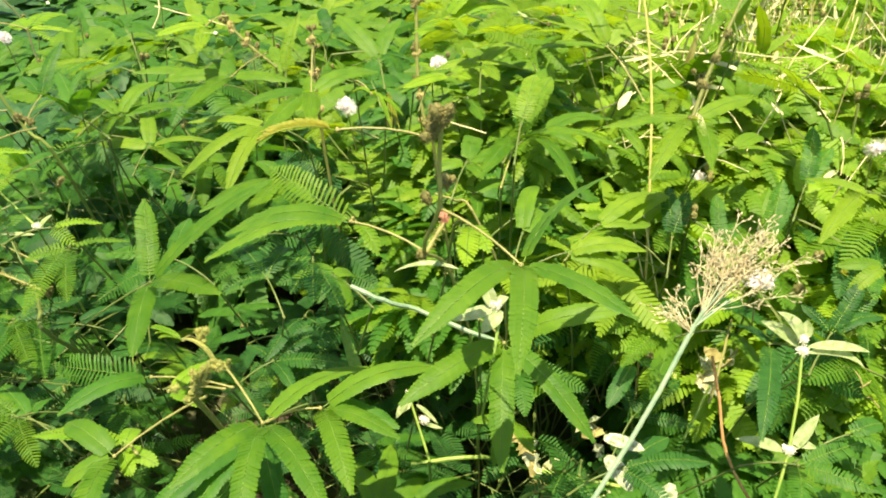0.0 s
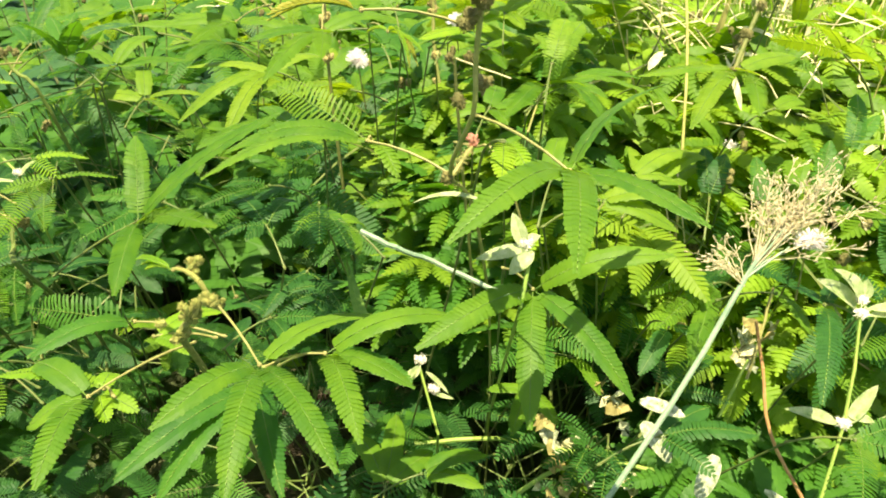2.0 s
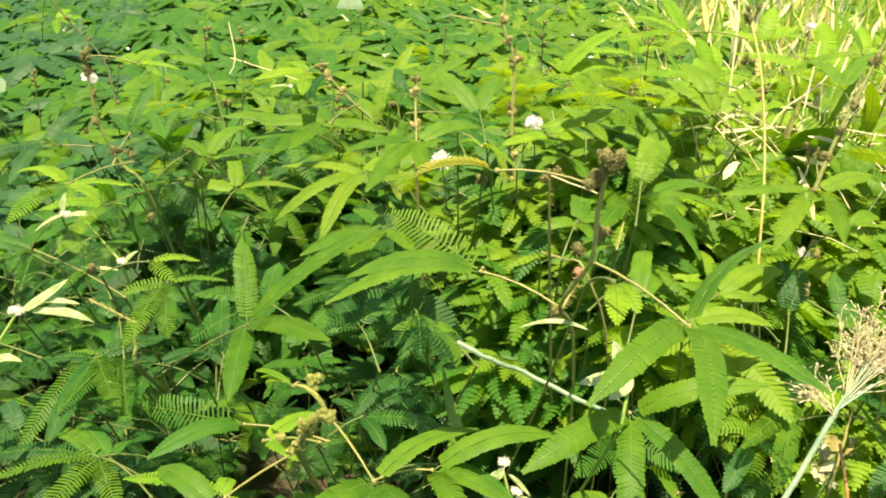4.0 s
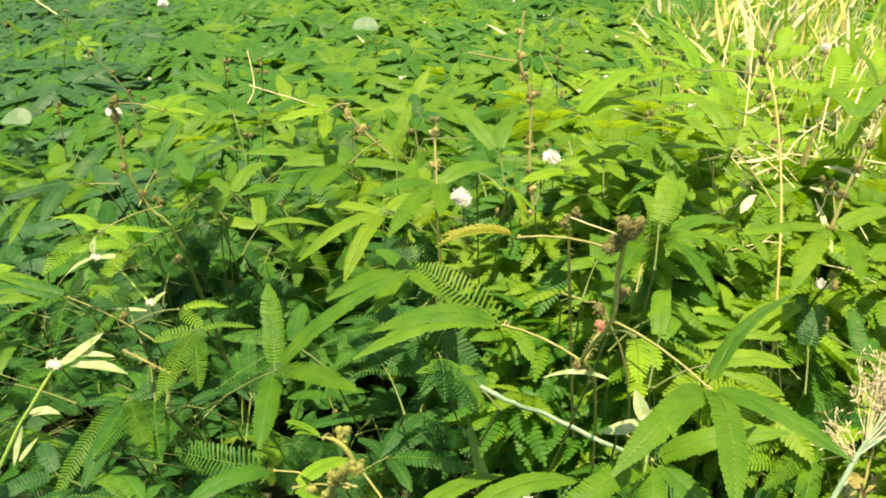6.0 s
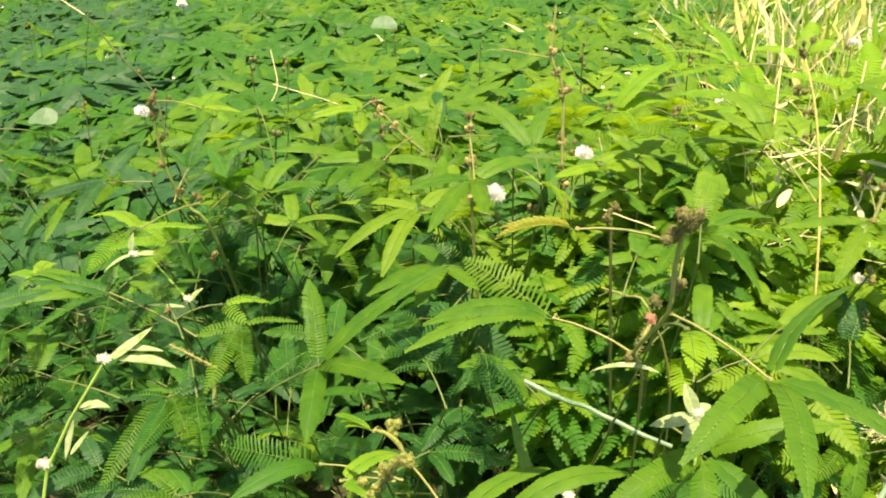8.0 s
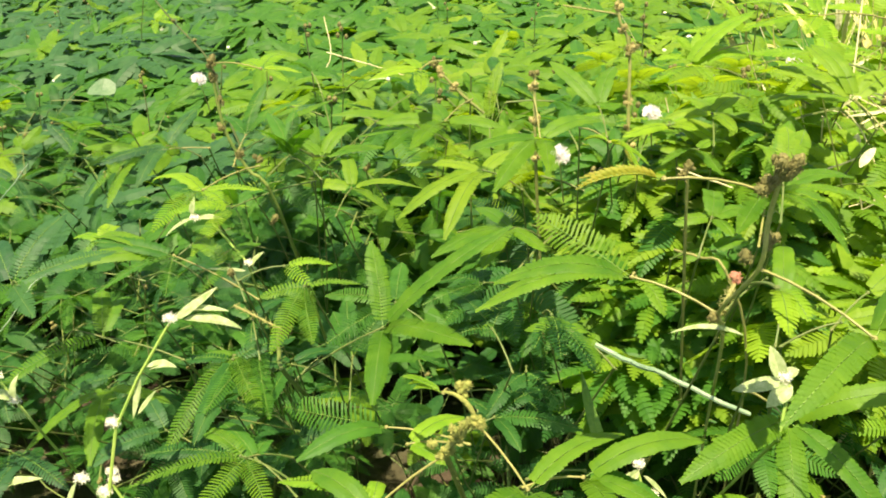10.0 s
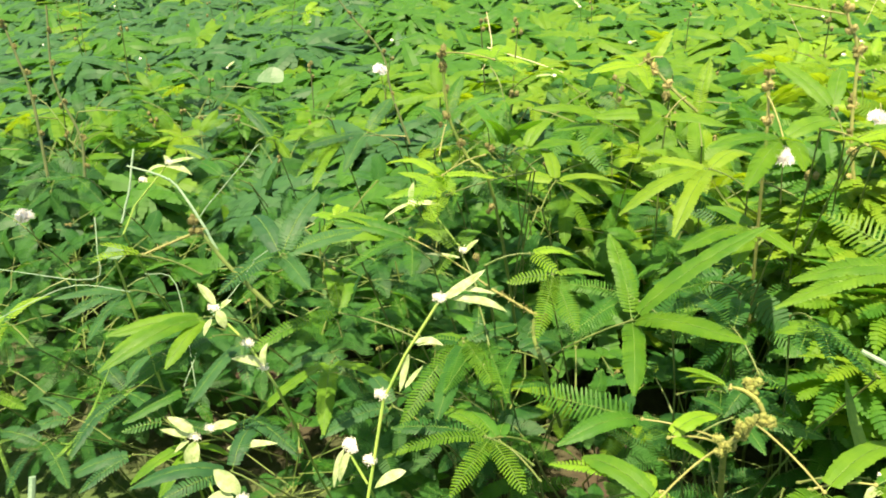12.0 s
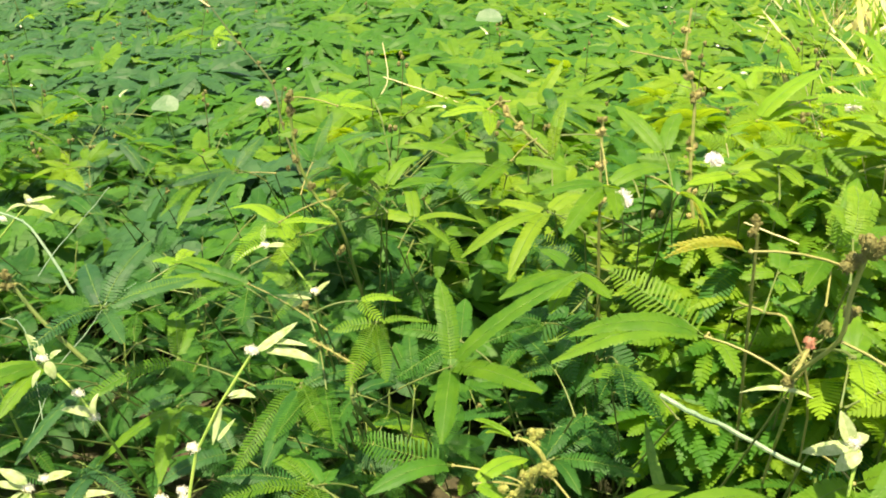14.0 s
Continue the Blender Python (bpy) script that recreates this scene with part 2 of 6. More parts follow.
# ---- mimosa ----
def pinna(buf, base, tip, half=0.0105, pairs=20, gap=0.0, fold=0.18, arch=0.05, fine=2, rnd=random, closed=False, roll=0.0, facing=LEVEL, droop=0.2, dense=False):
    """One feather of a leaf: a rib that arches over and two ranks of blunt leaflets, each bent down towards its end. Slot 0 leaflets, slot 1 rib."""
    base, tip = Vector(base), Vector(tip)
    ax = tip - base
    length = ax.length
    ax.normalize()
    up = facing - ax * ax.dot(facing)
    up = up.normalized() if up.length > 0.2 else Vector((0, -1, 0.3))
    up = (Matrix.Rotation(roll, 3, ax) @ up).normalized()
    bow = length * arch
    loose, full = (0.2, 0.03) if gap < -0.4 else (0.6, 0.02) if dense else (1.0, 0.0)

    def spot(s):
        return base + (tip - base) * s + up * bow * 4 * s * (1 - s) * (1.25 - 0.5 * s)

    if fine:
        buf.tube([spot(k / 5) for k in range(6)], 0.00032 if fine == 2 else 0.00025, 0.0002, 4 if fine == 2 else 3, 1)
    pitch = length / pairs
    for i in range(pairs):
        s = 0.04 + 0.95 * (i + 0.5) / pairs
        p = spot(s)
        t = (spot(min(1, s + 0.02)) - spot(s - 0.02)).normalized()
        side = t.cross(up).normalized()
        nrm = side.cross(t).normalized()
        prof = min(1.0, 0.62 + s * 1.9) * (1.0 if s < 0.58 else max(0.22, 1 - ((s - 0.58) / 0.43) ** 1.8))
        w = pitch * (1.04 - gap) * rnd.uniform(0.97, 1.03)
        lean = (0.16 + 0.42 * s) if not closed else 1.6
        lift = fold if not closed else 1.5
        for sg in (-1, 1):
            ll = half * prof * rnd.uniform(0.93, 1.05)
            d = (side * sg + t * (lean + rnd.uniform(-0.05, 0.05) * loose) + nrm * (lift + rnd.uniform(-0.05, 0.05) * loose)).normalized()
            tilt = nrm * w * (0.13 + rnd.uniform(-0.05, 0.05)) * loose
            drop = nrm * ll * (droop + rnd.uniform(-0.04, 0.04))
            if fine == 2 and sg > 0:
                e, g = side * 0.0002, t * pitch * 0.22
                buf.face([p - e - g + nrm * 0.0007, p + e - g + nrm * 0.0007, p + e + g + nrm * 0.0009, p - e + g + nrm * 0.0009], 1)
            h = t * (w * 0.5)
            if fine == 2:
                q = p + d * (ll * 0.52) - drop * 0.25
                buf.fan([p + d * (ll * 0.03) - h * 0.86 - tilt * 0.6, q - h - tilt, p + d * (ll * (0.83 + full)) - h * 0.92 - tilt - drop * 0.7, p + d * (ll * 0.955) - h * 0.5 - tilt * 0.5 - drop, p + d * ll + h * 0.12 - drop * 1.06,
                         p + d * (ll * 0.95) + h * 0.66 + tilt * 0.6 - drop * 0.95, p + d * (ll * (0.80 + full)) + h * 0.97 + tilt - drop * 0.66, q + h + tilt, p + d * (ll * 0.03) + h * 0.86 + tilt * 0.6], ((0, 1, 7, 8), (1, 2, 3, 4, 5, 6, 7)))
            elif fine == 1:
                buf.fan([p - h * 0.9, p + d * (ll * 0.8) - h - tilt - drop * 0.7, p + d * (ll * 0.97) - h * 0.3 - drop, p + d * (ll * 0.98) + h * 0.45 - drop, p + d * (ll * 0.78) + h + tilt - drop * 0.6, p + h * 0.9 + tilt * 0.5], ((0, 1, 2, 3, 4, 5),))
            else:
                buf.face([p - h * 0.8, p + d * ll * 0.85 - h * 0.9 - tilt - drop, p + d * ll + h * 0.3 - drop, p + h * 1.1 + tilt])


def petiole_points(base, j):
    return bent(base, j, 0.003, 4)


LEAF_RND = random.Random(7)
SUNLIT = []        # plants whose leaves are fresh and yellowish green, sunlight put into the colour


def leaf(plant, j, base, tips, young=0, closed=0, gap=0.0, sparse=-1, own=1, edge=-1, fresh=0, comb=-1):
    """A leaf of a near plant: petiole, and one feather to each tip; its own stem rises to the petiole's foot."""
    r = LEAF_RND
    j = Vector(j)
    mid = sum((Vector(t) for t in tips), Vector()) / len(tips)
    grown = base is not None
    if base is None:
        away = j - mid
        away.z = 0
        away = away.normalized() if away.length > 0.004 else Vector((r.uniform(-1, 1), 1, 0)).normalized()
        base = j + away * 0.035 - UP * 0.018
    base = Vector(base)
    b = Buf()
    b.tube(petiole_points(base, j), 0.0008, 0.0006, 6)
    b.blob(base, 0.0012, 0.0022, j - base, seg=6, rings=4)
    b.blob(j, 0.0014, 0.0014, seg=6, rings=4)
    stalk = part("leaf", b, [PETIOLE if grown and plant not in (middle, far_left) else GREENSTALK], plant)
    # plants standing in shade get darker leaf colours, those in sun brighter ones
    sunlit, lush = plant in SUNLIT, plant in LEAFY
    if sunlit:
        grown_blade = FRESH_SUNLIT if r.random() < (0.9 if plant is sunny else 0.4) else LUSH
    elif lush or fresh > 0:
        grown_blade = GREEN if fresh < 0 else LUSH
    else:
        grown_blade = OLD_SHADED if fresh < 0 or plant in (middle, far_left, shade) and r.random() < 0.5 else LUSH if r.random() < 0.24 else GREEN
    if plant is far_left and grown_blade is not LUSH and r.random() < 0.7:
        grown_blade = BLUE_SHEEN
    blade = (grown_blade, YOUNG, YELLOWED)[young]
    for i, t in enumerate(tips):
        t = Vector(t)
        size = (t - j).length
        b = Buf()
        thin = 0.60 if i == sparse else 0.30 if i == comb else gap * 0.75 + r.uniform(-0.05, 0.08) if gap else r.uniform(-0.34, -0.15) if fresh > 0 or sunlit or lush else r.choice((-0.12, 0.06, 0.18, 0.28, 0.36, 0.44))
        pairs = max(10, int(size / 0.0027)) if thin < 0.5 else max(10, int(size / 0.0034))
        d = (t - j).normalized()
        facing = Vector((-0.6, 0.1, 0.75)) if i == edge else Vector((-0.1, -0.85, 0.45)) if i == sparse else LEVEL
        pinna(b, j + d * 0.002, t, (0.0046 if closed else 0.0135 if i == sparse else min(0.0088, 0.0043 + size * 0.064) * (0.84 if gap < -0.5 else 1.0)) * r.uniform(0.92, 1.08), pairs, thin,
              (0.15 if i == sparse else r.uniform(0.05, 0.32)), r.uniform(0.08, 0.18) if lush else r.uniform(0.05, 0.14), 2, r, bool(closed), 0.0 if i == edge else r.uniform(-0.30, 0.30), facing, dense=thin < 0.06)
        part("pinna", b, [FRESH_SUNLIT if i == sparse and lush and fresh == 0 else blade, RIB], stalk)
    if not own:
        return stalk
    # the stem that carries it
    foot = Vector((base.x + r.uniform(-0.08, 0.08), base.y + r.uniform(0.14, 0.30), 0))
    m = foot.lerp(base, 0.5) + Vector((r.uniform(-0.02, 0.02), r.uniform(0, 0.03), 0))
    pts = [foot.lerp(m, s / 3).lerp(m.lerp(base, s / 3), s / 3) for s in range(0, 3)] + [m.lerp(base, 0.55), base]
    b = Buf()
    b.tube(pts, 0.0009, 0.0008, 6)
    for k in range(12):
        s = r.uniform(0.25, 0.95) * (len(pts) - 1)
        p = pts[int(s)].lerp(pts[int(s) + 1], s % 1)
        o = Vector((r.uniform(-1, 1), r.uniform(-1, 1), r.uniform(-0.2, 0.5))).normalized()
        b.tube([p, p + o * 0.0045], 0.0004, 0.0001, 3)
    part("stem", b, [GREENSTALK], plant)
    return stalk


def puff_mesh(name, mat, radius, n, seed):
    """A pompon of fine filaments round a small green heart."""
    r = random.Random(seed)
    b = Buf()
    b.blob((0, 0, 0), radius * 0.55, radius * 0.55, UP, 0, 10, 8, 0.06, r)
    for k in range(n):
        z = r.uniform(-0.55, 1)
        w = r.uniform(0, 2 * math.pi)
        q = math.sqrt(1 - z * z)
        d = Vector((q * math.cos(w), q * math.sin(w), z))
        a = d.orthogonal().normalized() * radius * 0.045
        e = d * radius * r.uniform(0.8, 1.08) + Vector((r.uniform(-1, 1), r.uniform(-1, 1), r.uniform(-1, 1))) * radius * 0.1
        b.face([d * radius * 0.3 - a, d * radius * 0.3 + a, e + a * 0.6, e * 1.03, e - a * 0.6])
    return b.mesh(name, [mat])


PUFF = puff_mesh("flower_head", PETAL, 0.0075, 380, 3)
WHITE_PUFF = puff_mesh("white_head", WHITE, 0.0048, 160, 5)


def flower(plant, p, size=1.0, stalk=True):
    ob = part("flower_head", PUFF, None, plant, "pale pink fluffy flower head")
    ob.location, ob.scale = Vector(p) + Vector((0, -0.003, 0.006)), (size * 1.3, size * 1.3, size * 1.2)
    ob.rotation_euler = (0.3, 0.2, p[0] * 9)
    if stalk:
        b = Buf()
        b.tube(bent(Vector(p) + Vector((0.006, 0.008, -0.045)), p, 0, 3), 0.0008, 0.0006, 5)
        part("flower_stalk", b, [PETIOLE], plant)
    return ob


def upright(plant, pts, r0=0.002, r1=0.0014, mat=None):
    b = Buf()
    b.tube(curved(pts), r0, r1, 7)
    r = random.Random(len(pts) * 7 + int(abs(pts[0][0]) * 1000))
    for k in range(60):
        s = r.uniform(0, 0.999) * (len(pts) - 1)
        p = Vector(pts[int(s)]).lerp(Vector(pts[int(s) + 1]), s % 1)
        o = Vector((r.uniform(-1, 1), r.uniform(-1, 1), r.uniform(-0.3, 0.4))).normalized()
        b.tube([p, p + o * 0.0042], 0.0003, 0.0001, 3)
    return part("stem", b, [mat or STEM], plant)


# ---- ground ----
def build_ground():
    b = Buf()
    edges = [-150, -60, -25, -12, -7, -5] + [-4 + 0.16 * k for k in range(51)] + [5, 7, 12, 25, 60, 150]
    n = len(edges)
    for y in edges:
        for x in edges:
            near = abs(x) < 5 and abs(y - 2) < 6
            b.v.append((x, y + 2, noise.fractal(Vector((x * 1.7, y * 1.7, 0)), 1.0, 2.0, 4) * (0.035 if near else 0.0)))
    for i in range(n - 1):
        for k in range(n - 1):
            b.f.append((i * n + k, i * n + k + 1, (i + 1) * n + k + 1, (i + 1) * n + k))
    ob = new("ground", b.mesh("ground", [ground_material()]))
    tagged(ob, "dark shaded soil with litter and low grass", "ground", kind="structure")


build_ground()

# ---- near mimosa plants ----
MIMOSAS = "mimosa plants of the thicket"
spike = thing("mimosa_plant", "tall prickly mimosa with a brown bud spike and spread green leaves", "plant", group=MIMOSAS)
cluster = thing("mimosa_plant", "mimosa with yellowish bud clusters and broad fans of green feathers", "plant", group=MIMOSAS)
middle = thing("mimosa_plant", "deep green mimosa with long drooping feathers beside dry stalks", "plant", group=MIMOSAS)
bright = thing("mimosa_plant", "bright green mimosa with layered fans and white flower heads", "plant", group=MIMOSAS)
sunny = thing("mimosa_plant", "tall yellowing mimosa among pale dry straw in full sun", "plant", group=MIMOSAS)
shade = thing("mimosa_plant", "low dark green mimosa under the pale grass panicle", "plant", group=MIMOSAS)
left = thing("mimosa_plant", "mimosa with small yellow-green young leaves and a thin dark stem", "plant", group=MIMOSAS)
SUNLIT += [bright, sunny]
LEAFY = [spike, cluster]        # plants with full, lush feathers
far_left = thing("mimosa_plant", "sprawling bluish green mimosa among trailing white-flowered weeds", "plant", group=MIMOSAS)

leaf(spike, (0.038, 0.341, 0.550), (-0.001, 0.384, 0.560), [(0.087, 0.302, 0.544), (0.030, 0.261, 0.544), (-0.013, 0.281, 0.544), (0.092, 0.397, 0.575)], own=0, edge=3, gap=-0.8)
leaf(spike, (-0.055, 0.432, 0.529), (-0.011, 0.413, 0.519), [(-0.111, 0.477, 0.545), (-0.132, 0.435, 0.519), (-0.141, 0.415, 0.511)], sparse=0, own=0)
leaf(spike, (-0.052, 0.375, 0.607), (-0.005, 0.381, 0.600), [(-0.090, 0.366, 0.605), (-0.089, 0.374, 0.606), (-0.091, 0.369, 0.602), (-0.086, 0.377, 0.604)], young=2, closed=1, own=0)
leaf(spike, (0.062, 0.624, 0.512), (0.044, 0.557, 0.497), [(0.089, 0.691, 0.551), (0.028, 0.556, 0.506), (0.099, 0.543, 0.500), (0.152, 0.605, 0.505)])
leaf(spike, (0.014, 0.406, 0.540), None, [(0.018, 0.387, 0.534)], young=1)
leaf(spike, (0.059, 0.532, 0.470), None, [(0.077, 0.612, 0.474), (0.081, 0.582, 0.464)])
leaf(spike, (0.039, 0.425, 0.446), (0.025, 0.465, 0.438), [(-0.026, 0.376, 0.435), (0.035, 0.358, 0.399), (0.093, 0.379, 0.404), (0.118, 0.430, 0.468)])
leaf(spike, (0.015, 0.406, 0.540), None, [(0.025, 0.383, 0.534), (0.012, 0.368, 0.534)], young=1, own=0)
leaf(spike, (-0.053, 0.434, 0.528), (-0.055, 0.432, 0.529), [(-0.038, 0.414, 0.516)], own=0)
leaf(cluster, (-0.107, 0.371, 0.426), (-0.142, 0.422, 0.431), [(-0.149, 0.324, 0.420), (-0.108, 0.292, 0.404), (-0.059, 0.307, 0.412), (-0.050, 0.440, 0.416)], own=0, fresh=1)
leaf(cluster, (-0.076, 0.392, 0.420), (-0.109, 0.389, 0.412), [(0.000, 0.437, 0.418), (-0.050, 0.325, 0.414), (-0.026, 0.371, 0.414)], own=0, fresh=1)
leaf(cluster, (-0.119, 0.408, 0.385), None, [(-0.091, 0.332, 0.372), (-0.164, 0.350, 0.348), (-0.189, 0.345, 0.361), (-0.089, 0.390, 0.385)], fresh=-1)
leaf(cluster, (-0.193, 0.358, 0.412), (-0.158, 0.423, 0.404), [(-0.223, 0.350, 0.397), (-0.194, 0.297, 0.406), (-0.237, 0.394, 0.406)], own=0, fresh=1)
leaf(cluster, (-0.197, 0.378, 0.400), None, [(-0.174, 0.370, 0.394), (-0.199, 0.403, 0.394), (-0.187, 0.361, 0.394)], young=1, own=0)
leaf(cluster, (-0.203, 0.450, 0.400), (-0.148, 0.449, 0.392), [(-0.281, 0.472, 0.394), (-0.255, 0.416, 0.394)], sparse=0, own=0, fresh=-1)
leaf(cluster, (-0.158, 0.405, 0.462), (-0.156, 0.421, 0.451), [(-0.186, 0.427, 0.456), (-0.181, 0.420, 0.456), (-0.177, 0.415, 0.456)], young=1, closed=1, own=0)
leaf(cluster, (-0.191, 0.372, 0.407), (-0.186, 0.370, 0.404), [(-0.257, 0.388, 0.401)], young=1, own=0, gap=0.3)
leaf(cluster, (-0.186, 0.434, 0.400), (-0.153, 0.447, 0.392), [(-0.154, 0.475, 0.394), (-0.160, 0.425, 0.394)], young=1, own=0)
leaf(middle, (-0.216, 0.510, 0.441), (-0.278, 0.507, 0.399), [(-0.240, 0.586, 0.474), (-0.146, 0.452, 0.466), (-0.210, 0.443, 0.422), (-0.128, 0.560, 0.503)], own=0, fresh=1, comb=0)
leaf(middle, (-0.296, 0.540, 0.471), (-0.327, 0.529, 0.463), [(-0.265, 0.560, 0.465), (-0.272, 0.524, 0.465)], young=1)
leaf(middle, (-0.276, 0.523, 0.464), None, [(-0.275, 0.442, 0.456), (-0.250, 0.454, 0.458), (-0.239, 0.543, 0.458), (-0.309, 0.519, 0.455)])
leaf(middle, (-0.306, 0.562, 0.370), None, [(-0.350, 0.579, 0.364), (-0.279, 0.596, 0.364), (-0.311, 0.497, 0.364), (-0.378, 0.559, 0.364)])
leaf(middle, (-0.259, 0.580, 0.370), None, [(-0.295, 0.653, 0.370), (-0.231, 0.655, 0.384), (-0.282, 0.657, 0.387)], gap=0.6)
leaf(middle, (-0.347, 0.541, 0.385), None, [(-0.350, 0.464, 0.359), (-0.311, 0.590, 0.379), (-0.394, 0.540, 0.379)])
leaf(middle, (-0.218, 0.567, 0.430), None, [(-0.280, 0.584, 0.424), (-0.261, 0.505, 0.424), (-0.228, 0.649, 0.426)], gap=0.6)
leaf(middle, (-0.132, 0.608, 0.481), None, [(-0.188, 0.559, 0.475), (-0.148, 0.544, 0.475), (-0.103, 0.579, 0.475), (-0.164, 0.665, 0.475)], fresh=1)
leaf(middle, (-0.154, 0.630, 0.420), None, [(-0.195, 0.637, 0.414), (-0.202, 0.595, 0.414), (-0.185, 0.555, 0.412)], gap=0.6)
leaf(middle, (-0.306, 0.452, 0.363), None, [(-0.377, 0.419, 0.357), (-0.321, 0.392, 0.357), (-0.273, 0.407, 0.357), (-0.355, 0.485, 0.357)])
leaf(middle, (-0.357, 0.518, 0.360), None, [(-0.313, 0.513, 0.354), (-0.348, 0.572, 0.354)])
leaf(middle, (-0.124, 0.606, 0.330), None, [(-0.083, 0.550, 0.324), (-0.096, 0.647, 0.324), (-0.151, 0.553, 0.324)])
leaf(middle, (-0.300, 0.455, 0.360), None, [(-0.318, 0.419, 0.354), (-0.338, 0.456, 0.354), (-0.302, 0.489, 0.350), (-0.345, 0.500, 0.354)])
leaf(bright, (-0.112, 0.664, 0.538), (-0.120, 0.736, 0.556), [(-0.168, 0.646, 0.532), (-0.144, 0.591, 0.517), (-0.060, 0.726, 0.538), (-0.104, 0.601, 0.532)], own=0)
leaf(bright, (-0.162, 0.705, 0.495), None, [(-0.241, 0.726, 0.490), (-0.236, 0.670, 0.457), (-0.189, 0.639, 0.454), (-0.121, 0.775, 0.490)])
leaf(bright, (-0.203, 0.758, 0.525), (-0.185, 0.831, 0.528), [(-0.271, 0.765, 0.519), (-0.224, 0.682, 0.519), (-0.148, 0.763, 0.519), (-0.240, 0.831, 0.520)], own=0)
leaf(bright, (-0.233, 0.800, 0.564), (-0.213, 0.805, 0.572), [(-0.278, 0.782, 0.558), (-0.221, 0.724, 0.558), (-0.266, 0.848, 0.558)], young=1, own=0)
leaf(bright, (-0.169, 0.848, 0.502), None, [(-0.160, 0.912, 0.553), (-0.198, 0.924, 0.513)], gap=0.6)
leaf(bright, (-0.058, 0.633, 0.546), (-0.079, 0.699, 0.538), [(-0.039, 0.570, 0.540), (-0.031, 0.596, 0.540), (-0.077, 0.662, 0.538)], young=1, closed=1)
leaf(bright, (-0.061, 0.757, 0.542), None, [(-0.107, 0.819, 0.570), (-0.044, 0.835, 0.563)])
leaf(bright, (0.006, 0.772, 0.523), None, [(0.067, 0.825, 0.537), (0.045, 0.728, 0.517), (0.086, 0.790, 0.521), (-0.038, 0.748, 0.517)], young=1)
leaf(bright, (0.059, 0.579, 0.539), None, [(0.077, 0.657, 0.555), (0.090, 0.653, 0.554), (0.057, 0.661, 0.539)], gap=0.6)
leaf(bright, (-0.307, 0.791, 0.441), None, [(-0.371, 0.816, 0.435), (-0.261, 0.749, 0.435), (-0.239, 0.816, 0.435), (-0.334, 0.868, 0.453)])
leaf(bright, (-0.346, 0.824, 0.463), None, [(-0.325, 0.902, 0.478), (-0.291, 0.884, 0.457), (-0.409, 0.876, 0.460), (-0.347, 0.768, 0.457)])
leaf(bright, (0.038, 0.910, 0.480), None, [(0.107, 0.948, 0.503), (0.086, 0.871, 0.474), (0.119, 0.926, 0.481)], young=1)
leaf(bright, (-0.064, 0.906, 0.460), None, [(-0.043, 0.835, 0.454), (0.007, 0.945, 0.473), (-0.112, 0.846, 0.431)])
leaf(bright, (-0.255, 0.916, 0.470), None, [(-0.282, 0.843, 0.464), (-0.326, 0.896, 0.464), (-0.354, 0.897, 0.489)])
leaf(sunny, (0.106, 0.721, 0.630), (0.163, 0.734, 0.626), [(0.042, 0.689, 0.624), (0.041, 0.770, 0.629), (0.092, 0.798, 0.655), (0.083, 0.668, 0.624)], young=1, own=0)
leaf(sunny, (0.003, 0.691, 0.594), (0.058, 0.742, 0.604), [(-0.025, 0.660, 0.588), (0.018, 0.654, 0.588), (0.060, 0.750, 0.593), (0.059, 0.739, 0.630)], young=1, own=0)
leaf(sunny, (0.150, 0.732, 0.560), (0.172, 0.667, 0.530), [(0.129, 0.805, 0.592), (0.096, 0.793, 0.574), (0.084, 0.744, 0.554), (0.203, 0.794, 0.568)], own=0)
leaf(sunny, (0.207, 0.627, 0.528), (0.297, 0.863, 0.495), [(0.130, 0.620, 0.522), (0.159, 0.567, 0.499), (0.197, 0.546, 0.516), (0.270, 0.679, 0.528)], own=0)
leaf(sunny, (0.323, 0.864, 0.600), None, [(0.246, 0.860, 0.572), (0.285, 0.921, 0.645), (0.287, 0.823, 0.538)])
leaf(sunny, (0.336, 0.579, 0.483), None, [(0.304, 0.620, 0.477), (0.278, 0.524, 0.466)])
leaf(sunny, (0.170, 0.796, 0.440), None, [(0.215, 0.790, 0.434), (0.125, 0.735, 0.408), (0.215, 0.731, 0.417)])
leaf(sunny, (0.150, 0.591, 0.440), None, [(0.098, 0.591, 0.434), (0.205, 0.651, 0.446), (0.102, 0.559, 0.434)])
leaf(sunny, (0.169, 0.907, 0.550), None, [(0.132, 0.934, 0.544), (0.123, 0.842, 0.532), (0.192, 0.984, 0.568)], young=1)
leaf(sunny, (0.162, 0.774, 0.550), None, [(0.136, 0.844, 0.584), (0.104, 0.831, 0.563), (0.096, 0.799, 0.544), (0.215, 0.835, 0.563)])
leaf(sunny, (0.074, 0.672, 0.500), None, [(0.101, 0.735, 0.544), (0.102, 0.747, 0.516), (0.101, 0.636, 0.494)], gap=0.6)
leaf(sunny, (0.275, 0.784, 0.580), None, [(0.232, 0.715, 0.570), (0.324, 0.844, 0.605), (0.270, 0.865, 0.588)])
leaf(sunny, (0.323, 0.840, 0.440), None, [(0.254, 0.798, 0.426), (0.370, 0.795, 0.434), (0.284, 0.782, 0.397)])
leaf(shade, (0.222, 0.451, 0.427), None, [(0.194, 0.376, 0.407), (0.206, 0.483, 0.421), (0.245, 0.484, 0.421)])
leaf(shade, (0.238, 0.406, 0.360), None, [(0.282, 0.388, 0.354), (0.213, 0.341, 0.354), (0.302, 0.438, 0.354)])
